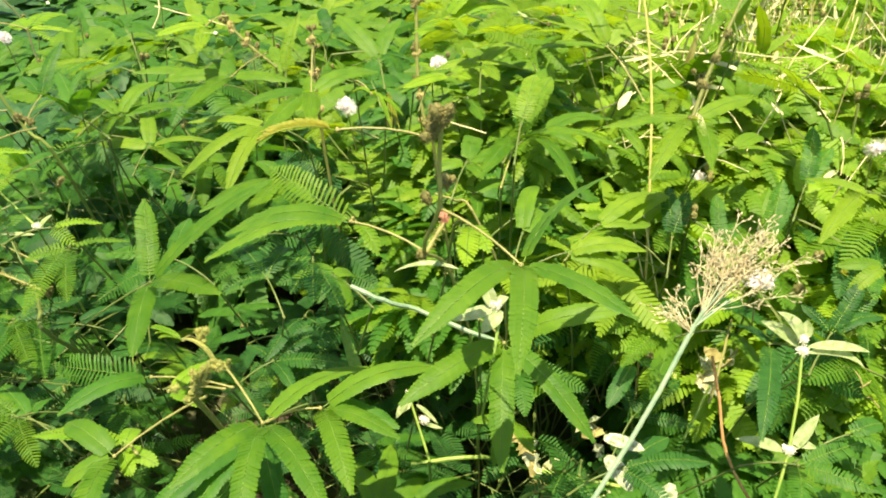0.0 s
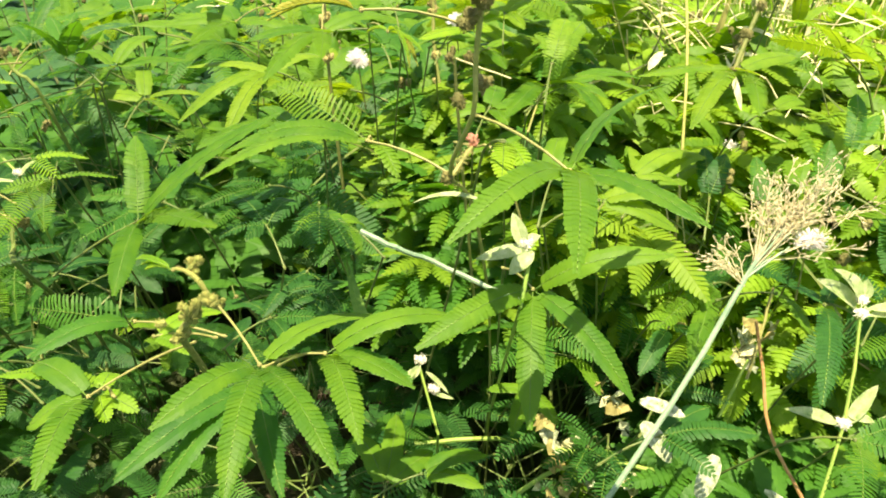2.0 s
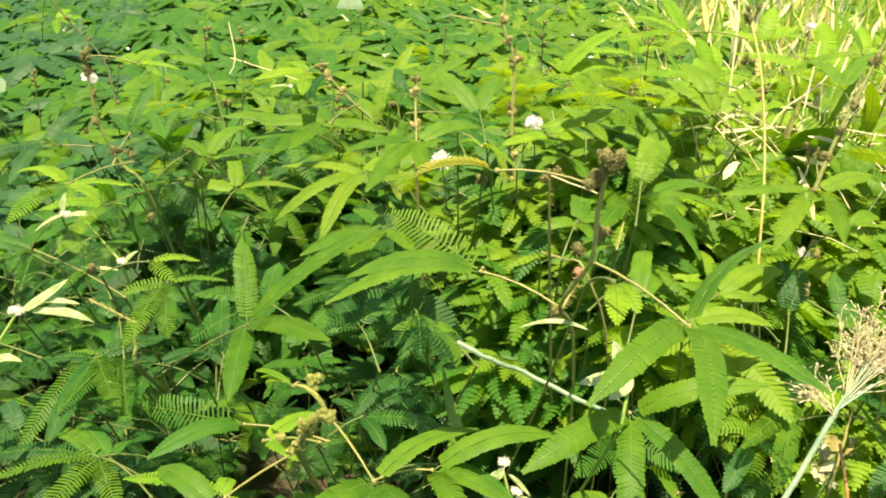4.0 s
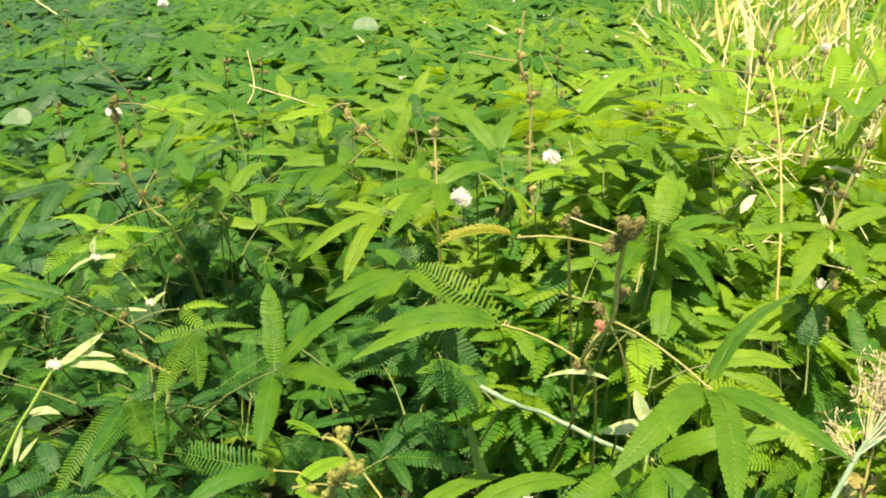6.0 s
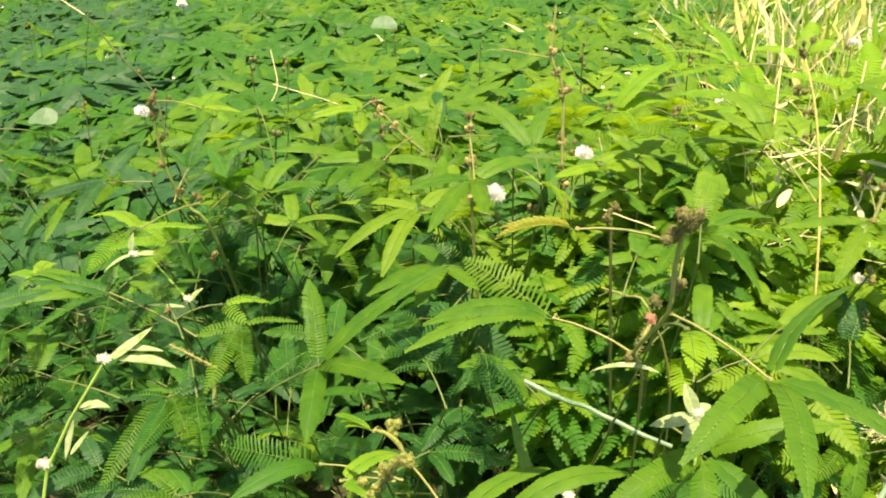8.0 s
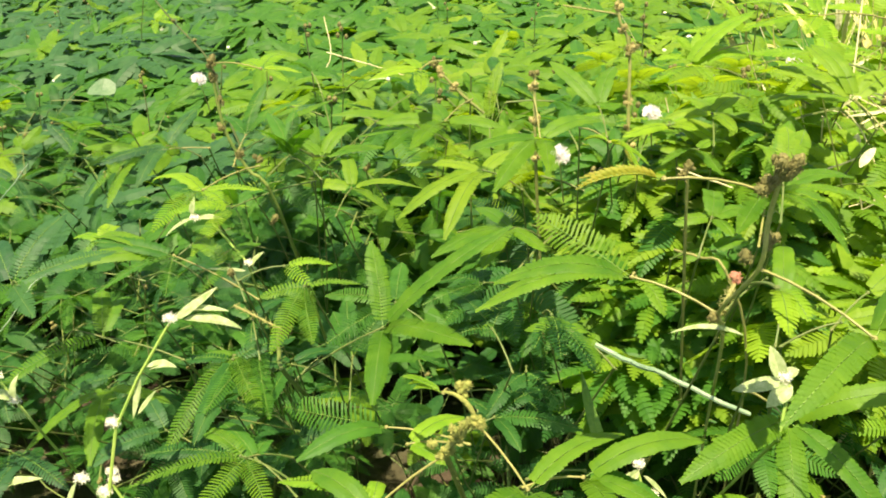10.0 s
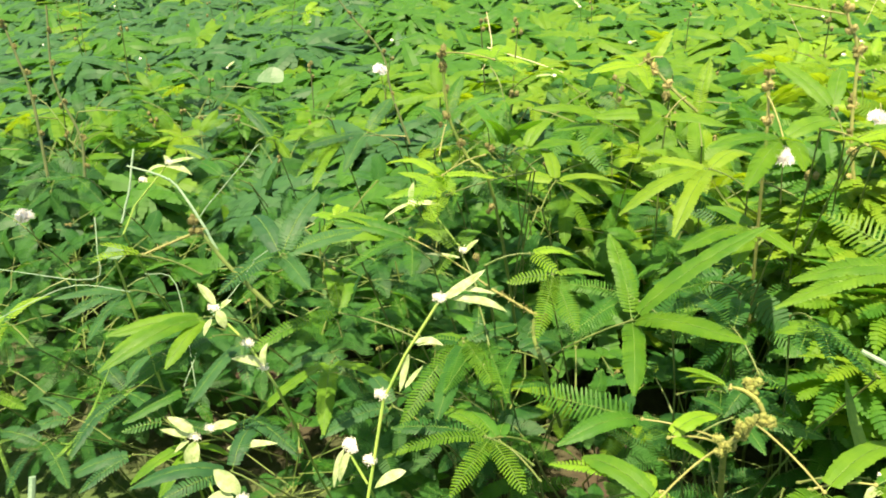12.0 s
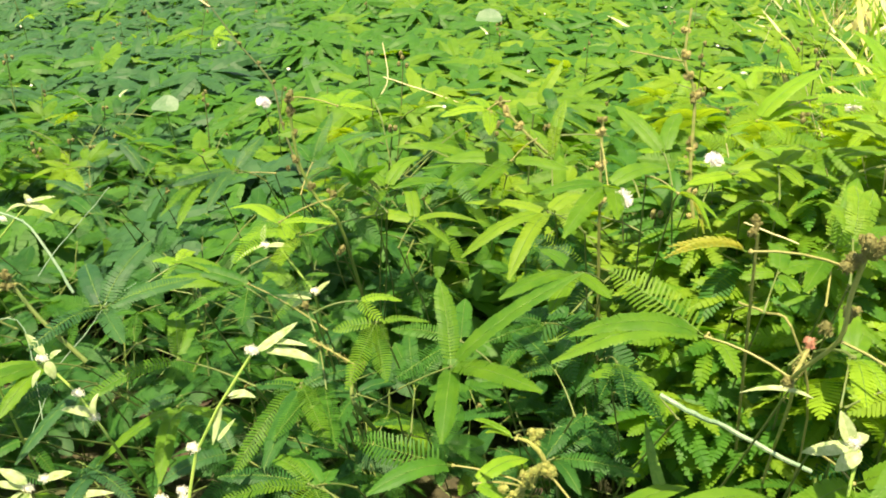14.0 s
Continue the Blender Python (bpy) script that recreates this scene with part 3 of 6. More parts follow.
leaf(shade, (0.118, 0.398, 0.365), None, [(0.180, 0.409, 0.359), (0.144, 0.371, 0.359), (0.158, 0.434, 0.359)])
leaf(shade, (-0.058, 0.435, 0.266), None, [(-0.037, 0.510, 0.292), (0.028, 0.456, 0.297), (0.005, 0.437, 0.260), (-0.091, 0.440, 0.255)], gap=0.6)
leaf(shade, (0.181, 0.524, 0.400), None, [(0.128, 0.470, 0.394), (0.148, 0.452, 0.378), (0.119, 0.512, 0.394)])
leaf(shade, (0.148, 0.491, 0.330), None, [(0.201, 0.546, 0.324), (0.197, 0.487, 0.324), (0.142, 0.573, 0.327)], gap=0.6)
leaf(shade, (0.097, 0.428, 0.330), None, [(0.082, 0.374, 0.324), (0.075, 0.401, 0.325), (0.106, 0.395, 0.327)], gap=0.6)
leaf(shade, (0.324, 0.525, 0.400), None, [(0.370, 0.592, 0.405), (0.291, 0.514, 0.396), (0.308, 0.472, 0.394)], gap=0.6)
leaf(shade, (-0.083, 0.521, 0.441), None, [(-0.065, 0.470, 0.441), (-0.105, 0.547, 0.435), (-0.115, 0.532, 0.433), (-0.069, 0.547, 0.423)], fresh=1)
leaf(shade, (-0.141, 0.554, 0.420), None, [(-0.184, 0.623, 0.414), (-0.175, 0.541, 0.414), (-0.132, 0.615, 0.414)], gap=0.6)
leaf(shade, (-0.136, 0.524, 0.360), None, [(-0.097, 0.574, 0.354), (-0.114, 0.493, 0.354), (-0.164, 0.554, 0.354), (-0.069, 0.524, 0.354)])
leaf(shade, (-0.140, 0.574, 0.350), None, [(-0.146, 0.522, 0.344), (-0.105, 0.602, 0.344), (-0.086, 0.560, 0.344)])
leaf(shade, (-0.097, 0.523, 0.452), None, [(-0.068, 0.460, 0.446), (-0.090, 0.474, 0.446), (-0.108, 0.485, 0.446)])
leaf(left, (-0.570, 0.853, 0.450), (-0.502, 0.886, 0.449), [(-0.651, 0.870, 0.449), (-0.600, 0.782, 0.423), (-0.581, 0.782, 0.410), (-0.619, 0.815, 0.444)])
leaf(left, (-0.357, 0.696, 0.584), (-0.419, 0.733, 0.580), [(-0.359, 0.778, 0.579), (-0.326, 0.712, 0.578), (-0.326, 0.675, 0.578), (-0.395, 0.747, 0.578)], young=1, own=0)
leaf(left, (-0.444, 0.860, 0.474), (-0.432, 0.787, 0.462), [(-0.441, 0.930, 0.517), (-0.390, 0.915, 0.501), (-0.494, 0.925, 0.477)])
leaf(left, (-0.380, 0.600, 0.506), (-0.359, 0.672, 0.503), [(-0.389, 0.526, 0.500), (-0.440, 0.635, 0.500), (-0.362, 0.570, 0.503), (-0.338, 0.621, 0.500)], young=1, own=0)
leaf(left, (-0.402, 0.577, 0.457), (-0.337, 0.581, 0.419), [(-0.438, 0.515, 0.451), (-0.483, 0.592, 0.458), (-0.383, 0.519, 0.451)])
leaf(left, (-0.349, 0.548, 0.384), None, [(-0.385, 0.479, 0.333), (-0.382, 0.559, 0.375), (-0.303, 0.481, 0.377)])
leaf(left, (-0.366, 0.599, 0.440), None, [(-0.421, 0.651, 0.434), (-0.374, 0.559, 0.434), (-0.361, 0.658, 0.434)], gap=0.6)
leaf(left, (-0.720, 0.827, 0.400), None, [(-0.726, 0.749, 0.394), (-0.676, 0.832, 0.394), (-0.784, 0.877, 0.397)])
leaf(left, (-0.333, 0.560, 0.380), None, [(-0.349, 0.483, 0.374), (-0.373, 0.543, 0.374), (-0.299, 0.486, 0.371), (-0.380, 0.610, 0.374)])
leaf(left, (-0.400, 0.831, 0.430), None, [(-0.408, 0.750, 0.419), (-0.352, 0.894, 0.424), (-0.350, 0.767, 0.417)])
leaf(far_left, (-0.467, 0.471, 0.481), (-0.463, 0.471, 0.480), [(-0.488, 0.415, 0.475), (-0.470, 0.550, 0.501), (-0.520, 0.533, 0.483), (-0.431, 0.438, 0.475), (-0.430, 0.543, 0.475)], own=0)
leaf(far_left, (-0.452, 0.536, 0.401), (-0.380, 0.524, 0.393), [(-0.517, 0.486, 0.378), (-0.492, 0.608, 0.404), (-0.468, 0.616, 0.397)])
leaf(far_left, (-0.473, 0.560, 0.335), None, [(-0.525, 0.505, 0.302), (-0.451, 0.483, 0.315), (-0.413, 0.552, 0.329)], fresh=1)
leaf(far_left, (-0.691, 0.554, 0.269), None, [(-0.706, 0.478, 0.242), (-0.711, 0.633, 0.264), (-0.759, 0.599, 0.263)])
leaf(far_left, (-0.949, 0.705, 0.379), None, [(-0.938, 0.737, 0.373), (-0.912, 0.636, 0.354), (-1.020, 0.742, 0.373)])
leaf(far_left, (-0.815, 0.552, 0.333), None, [(-0.782, 0.488, 0.327), (-0.820, 0.619, 0.327), (-0.868, 0.556, 0.327)], young=1)
leaf(far_left, (-0.513, 0.440, 0.300), None, [(-0.585, 0.408, 0.294), (-0.555, 0.399, 0.294), (-0.527, 0.513, 0.294)])
leaf(far_left, (-0.600, 0.486, 0.300), None, [(-0.664, 0.523, 0.294), (-0.558, 0.488, 0.294), (-0.635, 0.469, 0.294)], gap=0.6)
leaf(far_left, (-0.402, 0.701, 0.450), (-0.323, 0.718, 0.474), [(-0.463, 0.694, 0.444), (-0.410, 0.621, 0.435), (-0.397, 0.733, 0.436), (-0.467, 0.751, 0.451)], young=1)
leaf(far_left, (-0.424, 0.858, 0.470), None, [(-0.443, 0.830, 0.467), (-0.345, 0.877, 0.512), (-0.405, 0.936, 0.488)])
leaf(far_left, (-0.538, 0.855, 0.460), None, [(-0.608, 0.814, 0.447), (-0.601, 0.808, 0.408), (-0.539, 0.776, 0.437), (-0.533, 0.934, 0.482)])
leaf(far_left, (-0.856, 0.731, 0.420), None, [(-0.919, 0.693, 0.414), (-0.786, 0.690, 0.407), (-0.855, 0.649, 0.409)])
leaf(far_left, (-0.791, 0.482, 0.300), None, [(-0.850, 0.526, 0.294), (-0.739, 0.477, 0.294), (-0.749, 0.412, 0.291)])
leaf(far_left, (-0.716, 0.464, 0.270), None, [(-0.660, 0.424, 0.264), (-0.706, 0.405, 0.264), (-0.775, 0.474, 0.264)])
leaf(far_left, (-0.765, 0.886, 0.400), None, [(-0.785, 0.808, 0.385), (-0.709, 0.837, 0.366), (-0.842, 0.915, 0.404)])
leaf(far_left, (-0.696, 0.923, 0.420), None, [(-0.676, 0.845, 0.411), (-0.634, 0.909, 0.414), (-0.759, 0.968, 0.449)])
leaf(far_left, (-0.460, 1.010, 0.450), None, [(-0.485, 0.940, 0.415), (-0.415, 1.079, 0.454), (-0.517, 0.990, 0.444)])
leaf(far_left, (-0.580, 0.535, 0.380), None, [(-0.651, 0.493, 0.374), (-0.636, 0.477, 0.370), (-0.638, 0.460, 0.360), (-0.587, 0.479, 0.360)], fresh=1)
leaf(far_left, (-0.542, 0.525, 0.365), None, [(-0.561, 0.459, 0.335), (-0.517, 0.491, 0.345)])
leaf(far_left, (-0.583, 0.549, 0.352), None, [(-0.633, 0.479, 0.332), (-0.596, 0.504, 0.342)])
leaf(far_left, (-0.660, 0.517, 0.300), None, [(-0.682, 0.455, 0.270), (-0.634, 0.510, 0.280)])
leaf(far_left, (-0.590, 0.507, 0.320), None, [(-0.635, 0.473, 0.300), (-0.567, 0.504, 0.290)])
leaf(far_left, (-0.567, 0.474, 0.290), None, [(-0.608, 0.436, 0.270), (-0.574, 0.425, 0.270), (-0.546, 0.491, 0.270)], fresh=1)
leaf(far_left, (-0.624, 0.465, 0.275), None, [(-0.679, 0.445, 0.255), (-0.657, 0.430, 0.255)])
leaf(far_left, (-0.715, 0.503, 0.270), None, [(-0.767, 0.479, 0.250), (-0.768, 0.523, 0.270)], fresh=-1)
leaf(far_left, (-0.779, 0.508, 0.310), None, [(-0.825, 0.501, 0.304), (-0.807, 0.491, 0.290), (-0.807, 0.537, 0.320)])
leaf(far_left, (-0.730, 0.629, 0.340), None, [(-0.801, 0.603, 0.334), (-0.782, 0.584, 0.320), (-0.739, 0.566, 0.310)], fresh=-1)
leaf(far_left, (-0.482, 0.583, 0.330), None, [(-0.448, 0.562, 0.300), (-0.525, 0.568, 0.310)], gap=0.45, fresh=-1)
leaf(far_left, (-0.400, 0.515, 0.330), None, [(-0.455, 0.485, 0.310), (-0.434, 0.554, 0.330)], fresh=-1)
leaf(middle, (-0.310, 0.453, 0.363), None, [(-0.382, 0.453, 0.357)], gap=0.6, own=0)
leaf(far_left, (-0.530, 0.498, 0.310), None, [(-0.472, 0.481, 0.290), (-0.517, 0.473, 0.290)], fresh=-1)
leaf(far_left, (-0.547, 0.425, 0.493), None, [(-0.575, 0.403, 0.493), (-0.579, 0.414, 0.493), (-0.573, 0.415, 0.503)], young=1, closed=1, own=0)
leaf(left, (-0.354, 0.742, 0.490), None, [(-0.356, 0.668, 0.537), (-0.402, 0.825, 0.510), (-0.310, 0.680, 0.536), (-0.365, 0.801, 0.520)])
leaf(left, (-0.420, 0.582, 0.455), None, [(-0.502, 0.561, 0.445), (-0.498, 0.608, 0.455)], fresh=1)
leaf(left, (-0.474, 0.593, 0.460), None, [(-0.480, 0.576, 0.454), (-0.507, 0.609, 0.454), (-0.483, 0.635, 0.454)], young=1)
leaf(left, (-0.616, 0.860, 0.480), None, [(-0.692, 0.890, 0.474), (-0.603, 0.769, 0.474), (-0.587, 0.866, 0.474)])
leaf(bright, (0.014, 0.829, 0.510), None, [(0.060, 0.769, 0.554), (0.079, 0.827, 0.490), (0.045, 0.805, 0.490), (-0.012, 0.807, 0.504)])
leaf(spike, (0.084, 0.668, 0.500), None, [(0.159, 0.722, 0.494), (0.118, 0.660, 0.494)])
leaf(shade, (0.061, 0.583, 0.460), None, [(0.100, 0.623, 0.454), (0.083, 0.580, 0.454)], fresh=1)
leaf(sunny, (0.118, 0.547, 0.470), None, [(0.179, 0.617, 0.464), (0.151, 0.557, 0.464)])
leaf(shade, (0.260, 0.565, 0.450), None, [(0.281, 0.611, 0.480), (0.287, 0.603, 0.470)], gap=0.5)
leaf(shade, (0.188, 0.585, 0.440), None, [(0.197, 0.643, 0.460), (0.210, 0.629, 0.460)], gap=0.5)
leaf(shade, (0.225, 0.575, 0.440), None, [(0.233, 0.625, 0.460), (0.250, 0.611, 0.440)], gap=0.5)
leaf(shade, (0.316, 0.643, 0.460), None, [(0.345, 0.712, 0.490), (0.353, 0.684, 0.480)], gap=0.5)
leaf(shade, (0.293, 0.504, 0.400), None, [(0.324, 0.533, 0.430), (0.343, 0.526, 0.400), (0.278, 0.528, 0.410)], gap=0.45)
leaf(sunny, (0.138, 0.565, 0.460), None, [(0.198, 0.640, 0.454), (0.167, 0.580, 0.454)])
leaf(sunny, (0.253, 0.658, 0.490), None, [(0.298, 0.644, 0.484), (0.295, 0.701, 0.484)])
leaf(sunny, (0.165, 0.717, 0.490), None, [(0.186, 0.689, 0.470)])
leaf(sunny, (0.087, 0.502, 0.470), None, [(0.148, 0.516, 0.464), (0.141, 0.501, 0.450)])
leaf(shade, (0.203, 0.476, 0.420), None, [(0.225, 0.460, 0.400)], fresh=1)
leaf(cluster, (-0.074, 0.410, 0.410), None, [(-0.028, 0.397, 0.400)], fresh=-1, own=0)
leaf(shade, (0.145, 0.496, 0.380), None, [(0.121, 0.466, 0.360), (0.171, 0.495, 0.370)])
leaf(sunny, (0.340, 0.537, 0.440), None, [(0.308, 0.548, 0.434), (0.312, 0.529, 0.420)])
leaf(shade, (0.277, 0.425, 0.370), None, [(0.303, 0.419, 0.360), (0.311, 0.443, 0.364)], gap=0.4)
leaf(sunny, (0.339, 0.852, 0.520), None, [(0.309, 0.801, 0.583), (0.374, 0.869, 0.540)])
leaf(left, (-0.424, 0.755, 0.430), None, [(-0.402, 0.818, 0.424), (-0.403, 0.730, 0.410), (-0.402, 0.685, 0.481)])
leaf(left, (-0.434, 0.935, 0.430), None, [(-0.462, 0.872, 0.424), (-0.380, 0.892, 0.484), (-0.386, 0.921, 0.424)])
leaf(middle, (-0.343, 0.580, 0.400), None, [(-0.332, 0.630, 0.394), (-0.388, 0.610, 0.394), (-0.338, 0.559, 0.380)], fresh=-1)
leaf(middle, (-0.114, 0.559, 0.380), None, [(-0.142, 0.523, 0.360), (-0.085, 0.539, 0.360)], fresh=-1)
leaf(shade, (-0.045, 0.419, 0.300), None, [(-0.042, 0.500, 0.294), (-0.069, 0.476, 0.294), (-0.015, 0.461, 0.294)], fresh=1)
leaf(shade, (-0.022, 0.421, 0.310), None, [(0.022, 0.447, 0.304), (0.018, 0.417, 0.304)], fresh=1)
leaf(shade, (0.051, 0.487, 0.330), None, [(0.023, 0.494, 0.324), (0.068, 0.457, 0.324), (0.037, 0.444, 0.324)], fresh=1)
leaf(shade, (0.090, 0.545, 0.320), None, [(0.107, 0.505, 0.314), (0.128, 0.565, 0.314), (0.065, 0.531, 0.314)], fresh=1)
leaf(shade, (0.093, 0.464, 0.300), None, [(0.060, 0.447, 0.294), (0.073, 0.426, 0.294), (0.113, 0.438, 0.294)])
leaf(bright, (0.035, 0.731, 0.545), None, [(-0.006, 0.733, 0.539), (0.019, 0.804, 0.539), (0.084, 0.806, 0.539), (0.050, 0.696, 0.539)])
leaf(bright, (0.022, 0.706, 0.520), None, [(-0.011, 0.678, 0.514), (0.055, 0.745, 0.514), (0.034, 0.661, 0.514)])
leaf(bright, (-0.012, 0.774, 0.515), None, [(-0.043, 0.756, 0.509), (0.007, 0.841, 0.509), (0.016, 0.773, 0.509)])
leaf(bright, (-0.047, 0.670, 0.535), None, [(-0.034, 0.598, 0.529), (-0.040, 0.593, 0.529)], young=2, closed=1)
leaf(bright, (0.019, 0.600, 0.500), None, [(-0.008, 0.598, 0.494), (0.028, 0.671, 0.494), (0.057, 0.639, 0.494), (0.032, 0.579, 0.494)])
leaf(spike, (0.026, 0.606, 0.470), None, [(0.003, 0.599, 0.464), (0.027, 0.570, 0.464), (0.059, 0.641, 0.464)])


# ---- thicket of further mimosa plants ----
def leaf_mesh(seed, pairs, fine, mats):
    """A whole leaf in one mesh for plants further off: petiole from the origin along +x, four feathers."""
    r = random.Random(seed)
    b = Buf()
    j = Vector((0.045 * r.uniform(0.8, 1.3), 0, 0.012))
    b.tube(bent((0, 0, 0), j, 0.002, 2), 0.0011, 0.0008, 4, 2)
    for a in ((-72, -24, 24, 72) if r.random() < 0.7 else (-60, 0, 55)):
        w = radians(a + r.uniform(-12, 12))
        size = r.uniform(0.048, 0.066)
        t = j + Vector((math.cos(w), math.sin(w), r.uniform(-0.35, 0.12))).normalized() * size
        pinna(b, j, t, r.uniform(0.0092, 0.0115), pairs, r.choice((0.08, 0.22, 0.34, 0.45) if seed < 48 else (-0.1, 0.0, 0.14, 0.26)), r.uniform(0.05, 0.35), r.uniform(0.04, 0.17), fine, r, False, r.uniform(-0.5, 0.5), UP)
    return b.mesh("leaf", mats)


LEAVES = [leaf_mesh(40 + k, 20 if k < 8 else 18, 1, [OLD_SHADED if k < 6 else GREEN if k < 8 else LUSH if k < 11 else FRESH_SUNLIT, RIB, GREENSTALK]) for k in range(14)] + [leaf_mesh(80 + k, 17, 1, [YOUNG, RIB, GREENSTALK]) for k in range(4)]



def bush(seed, pool):
    """A thicket plant about 0.45 m high with a dozen leaves and more."""
    r = random.Random(seed)
    ob = thing("mimosa_plant", ("mimosa plant with feathery leaves in shade-toned dark green in the dense thicket", "green mimosa plant with feathery leaves in the dense thicket", "yellow-green mimosa plant with feathery leaves in full sun")[seed // 10 % 10 - 1], "plant", group=MIMOSAS)
    top = Vector((r.uniform(-0.05, 0.05), r.uniform(-0.05, 0.05), 0.43))
    b = Buf()
    pts = bent((0, 0, 0), top, 0.0, 6, 0.012, r)
    b.tube(pts, 0.0019, 0.0011, 5)
    n = r.randint(14, 16)
    for k in range(n):
        s = 0.5 + 0.5 * (k / (n - 1)) ** 0.7
        x = s * 5.999
        p = pts[min(5, int(x))].lerp(pts[min(5, int(x)) + 1], x - min(5, int(x)))
        # lower leaves take darker colours, standing in for the shade between plants
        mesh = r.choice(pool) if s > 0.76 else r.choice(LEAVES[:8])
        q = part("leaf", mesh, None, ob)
        w = k * 137.5 + r.uniform(-25, 25)
        out = r.uniform(0.0, 0.10)
        size = r.uniform(1.08, 1.38)
        c = p + Vector((math.cos(radians(w)), math.sin(radians(w)), 0)) * out
        q.matrix_basis = Matrix.Translation(c) @ pose(0, 0, 0, r.gauss(7, 18), r.gauss(0, 15), 0) @ Matrix.LocRotScale(None, Euler((0, r.uniform(-0.15, 0.35), radians(w))), (size, size, size))
        if out > 0.02:
            b.tube(bent(p - UP * 0.05, c, 0.0, 2), 0.0012, 0.0009, 4)
    part("stem", b, [STEM], ob)
    if r.random() < 0.5:
        for k in range(3):
            b = Buf()
            c = top + Vector((r.uniform(-0.005, 0.005), r.uniform(-0.005, 0.005), r.uniform(0.0, 0.014)))
            b.blob(c, 0.0032, 0.0042, UP, 0, 7, 5, 0.1, r)
            part("bud", b, [BUD], ob)
    return ob


SHADE_TONED_BUSHES = [bush(210 + k, LEAVES[:8]) for k in range(5)]
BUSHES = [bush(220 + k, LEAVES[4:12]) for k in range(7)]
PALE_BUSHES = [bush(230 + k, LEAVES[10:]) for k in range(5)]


def canopy(x, y):
    """The height to which the thicket's leaves reach."""
    if y < 0.26:
        near = 0.36
    elif y < 0.45:
        near = 0.215
    elif y < 0.8:
        near = 0.215 + (y - 0.45) * 0.70
    else:
        near = 0.46 - (y - 0.8) * 0.06
    if x > 0.06 and y > 0.52:
        near += 0.055 if y < 0.72 else 0.045 if y < 0.85 else 0.005
    if x < 0.02 and y > 0.7:
        near -= 0.025
    if x < -0.4:
        near -= min(0.06, (-0.4 - x) * 0.12)
    if x < -0.13 and y < 0.62:
        near -= 0.025
    return near + 0.03 * noise.noise(Vector((x * 3, y * 3, 0.5)))


CLEARING = (0.07, 0.46)        # a thin spot with litter and creeping stems


def sow():
    r = random.Random(12)
    used, placed = 0, set()
    step = 0.092
    y = 0.2
    while y < 1.45:
        x = -0.34 - 0.97 * max(y, 0.26)
        while x < 0.2 + 0.62 * max(y, 0.26):
            px, py = x + r.uniform(-0.05, 0.05), y + r.uniform(-0.05, 0.05)
            if abs(px - CLEARING[0]) < 0.13 and abs(py - CLEARING[1]) < 0.12:
                x += step
                continue
            if (px < -0.13 and py < 0.64 and r.random() < 0.66) or (px < -0.08 and 0.64 <= py < 1.0 and r.random() < 0.3):
                x += step        # thin spots, where the soil lies dark below
                continue
            h = canopy(px, py) * r.uniform(0.86, 1.04)
            if abs(px - CLEARING[0]) < 0.24 and abs(py - CLEARING[1]) < 0.22:
                h *= 0.82
            k = h / 0.425
            m = Matrix.LocRotScale((px, py, 0), Euler((r.uniform(-0.06, 0.06), r.uniform(-0.06, 0.06), r.uniform(-0.7, 0.7))), (max(k, 0.9), max(k, 0.9), k))
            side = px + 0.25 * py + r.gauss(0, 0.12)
            # shade low down and on one side is put in as darker-leaved plants
            pool = PALE_BUSHES if side > 0.30 and py > 0.66 else SHADE_TONED_BUSHES if (side < -0.06 and py < 1.1) or py < 0.47 or (py < 0.56 and side < 0.25) or (py < 0.72 and side < 0.19) else BUSHES
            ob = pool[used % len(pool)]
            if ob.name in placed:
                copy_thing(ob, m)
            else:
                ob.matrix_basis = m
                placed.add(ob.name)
            used += 1
            x += step * (0.62 if px > 0.06 and py > 0.58 else 1.0)
        y += step
        step *= 1.022
    return used


sow()


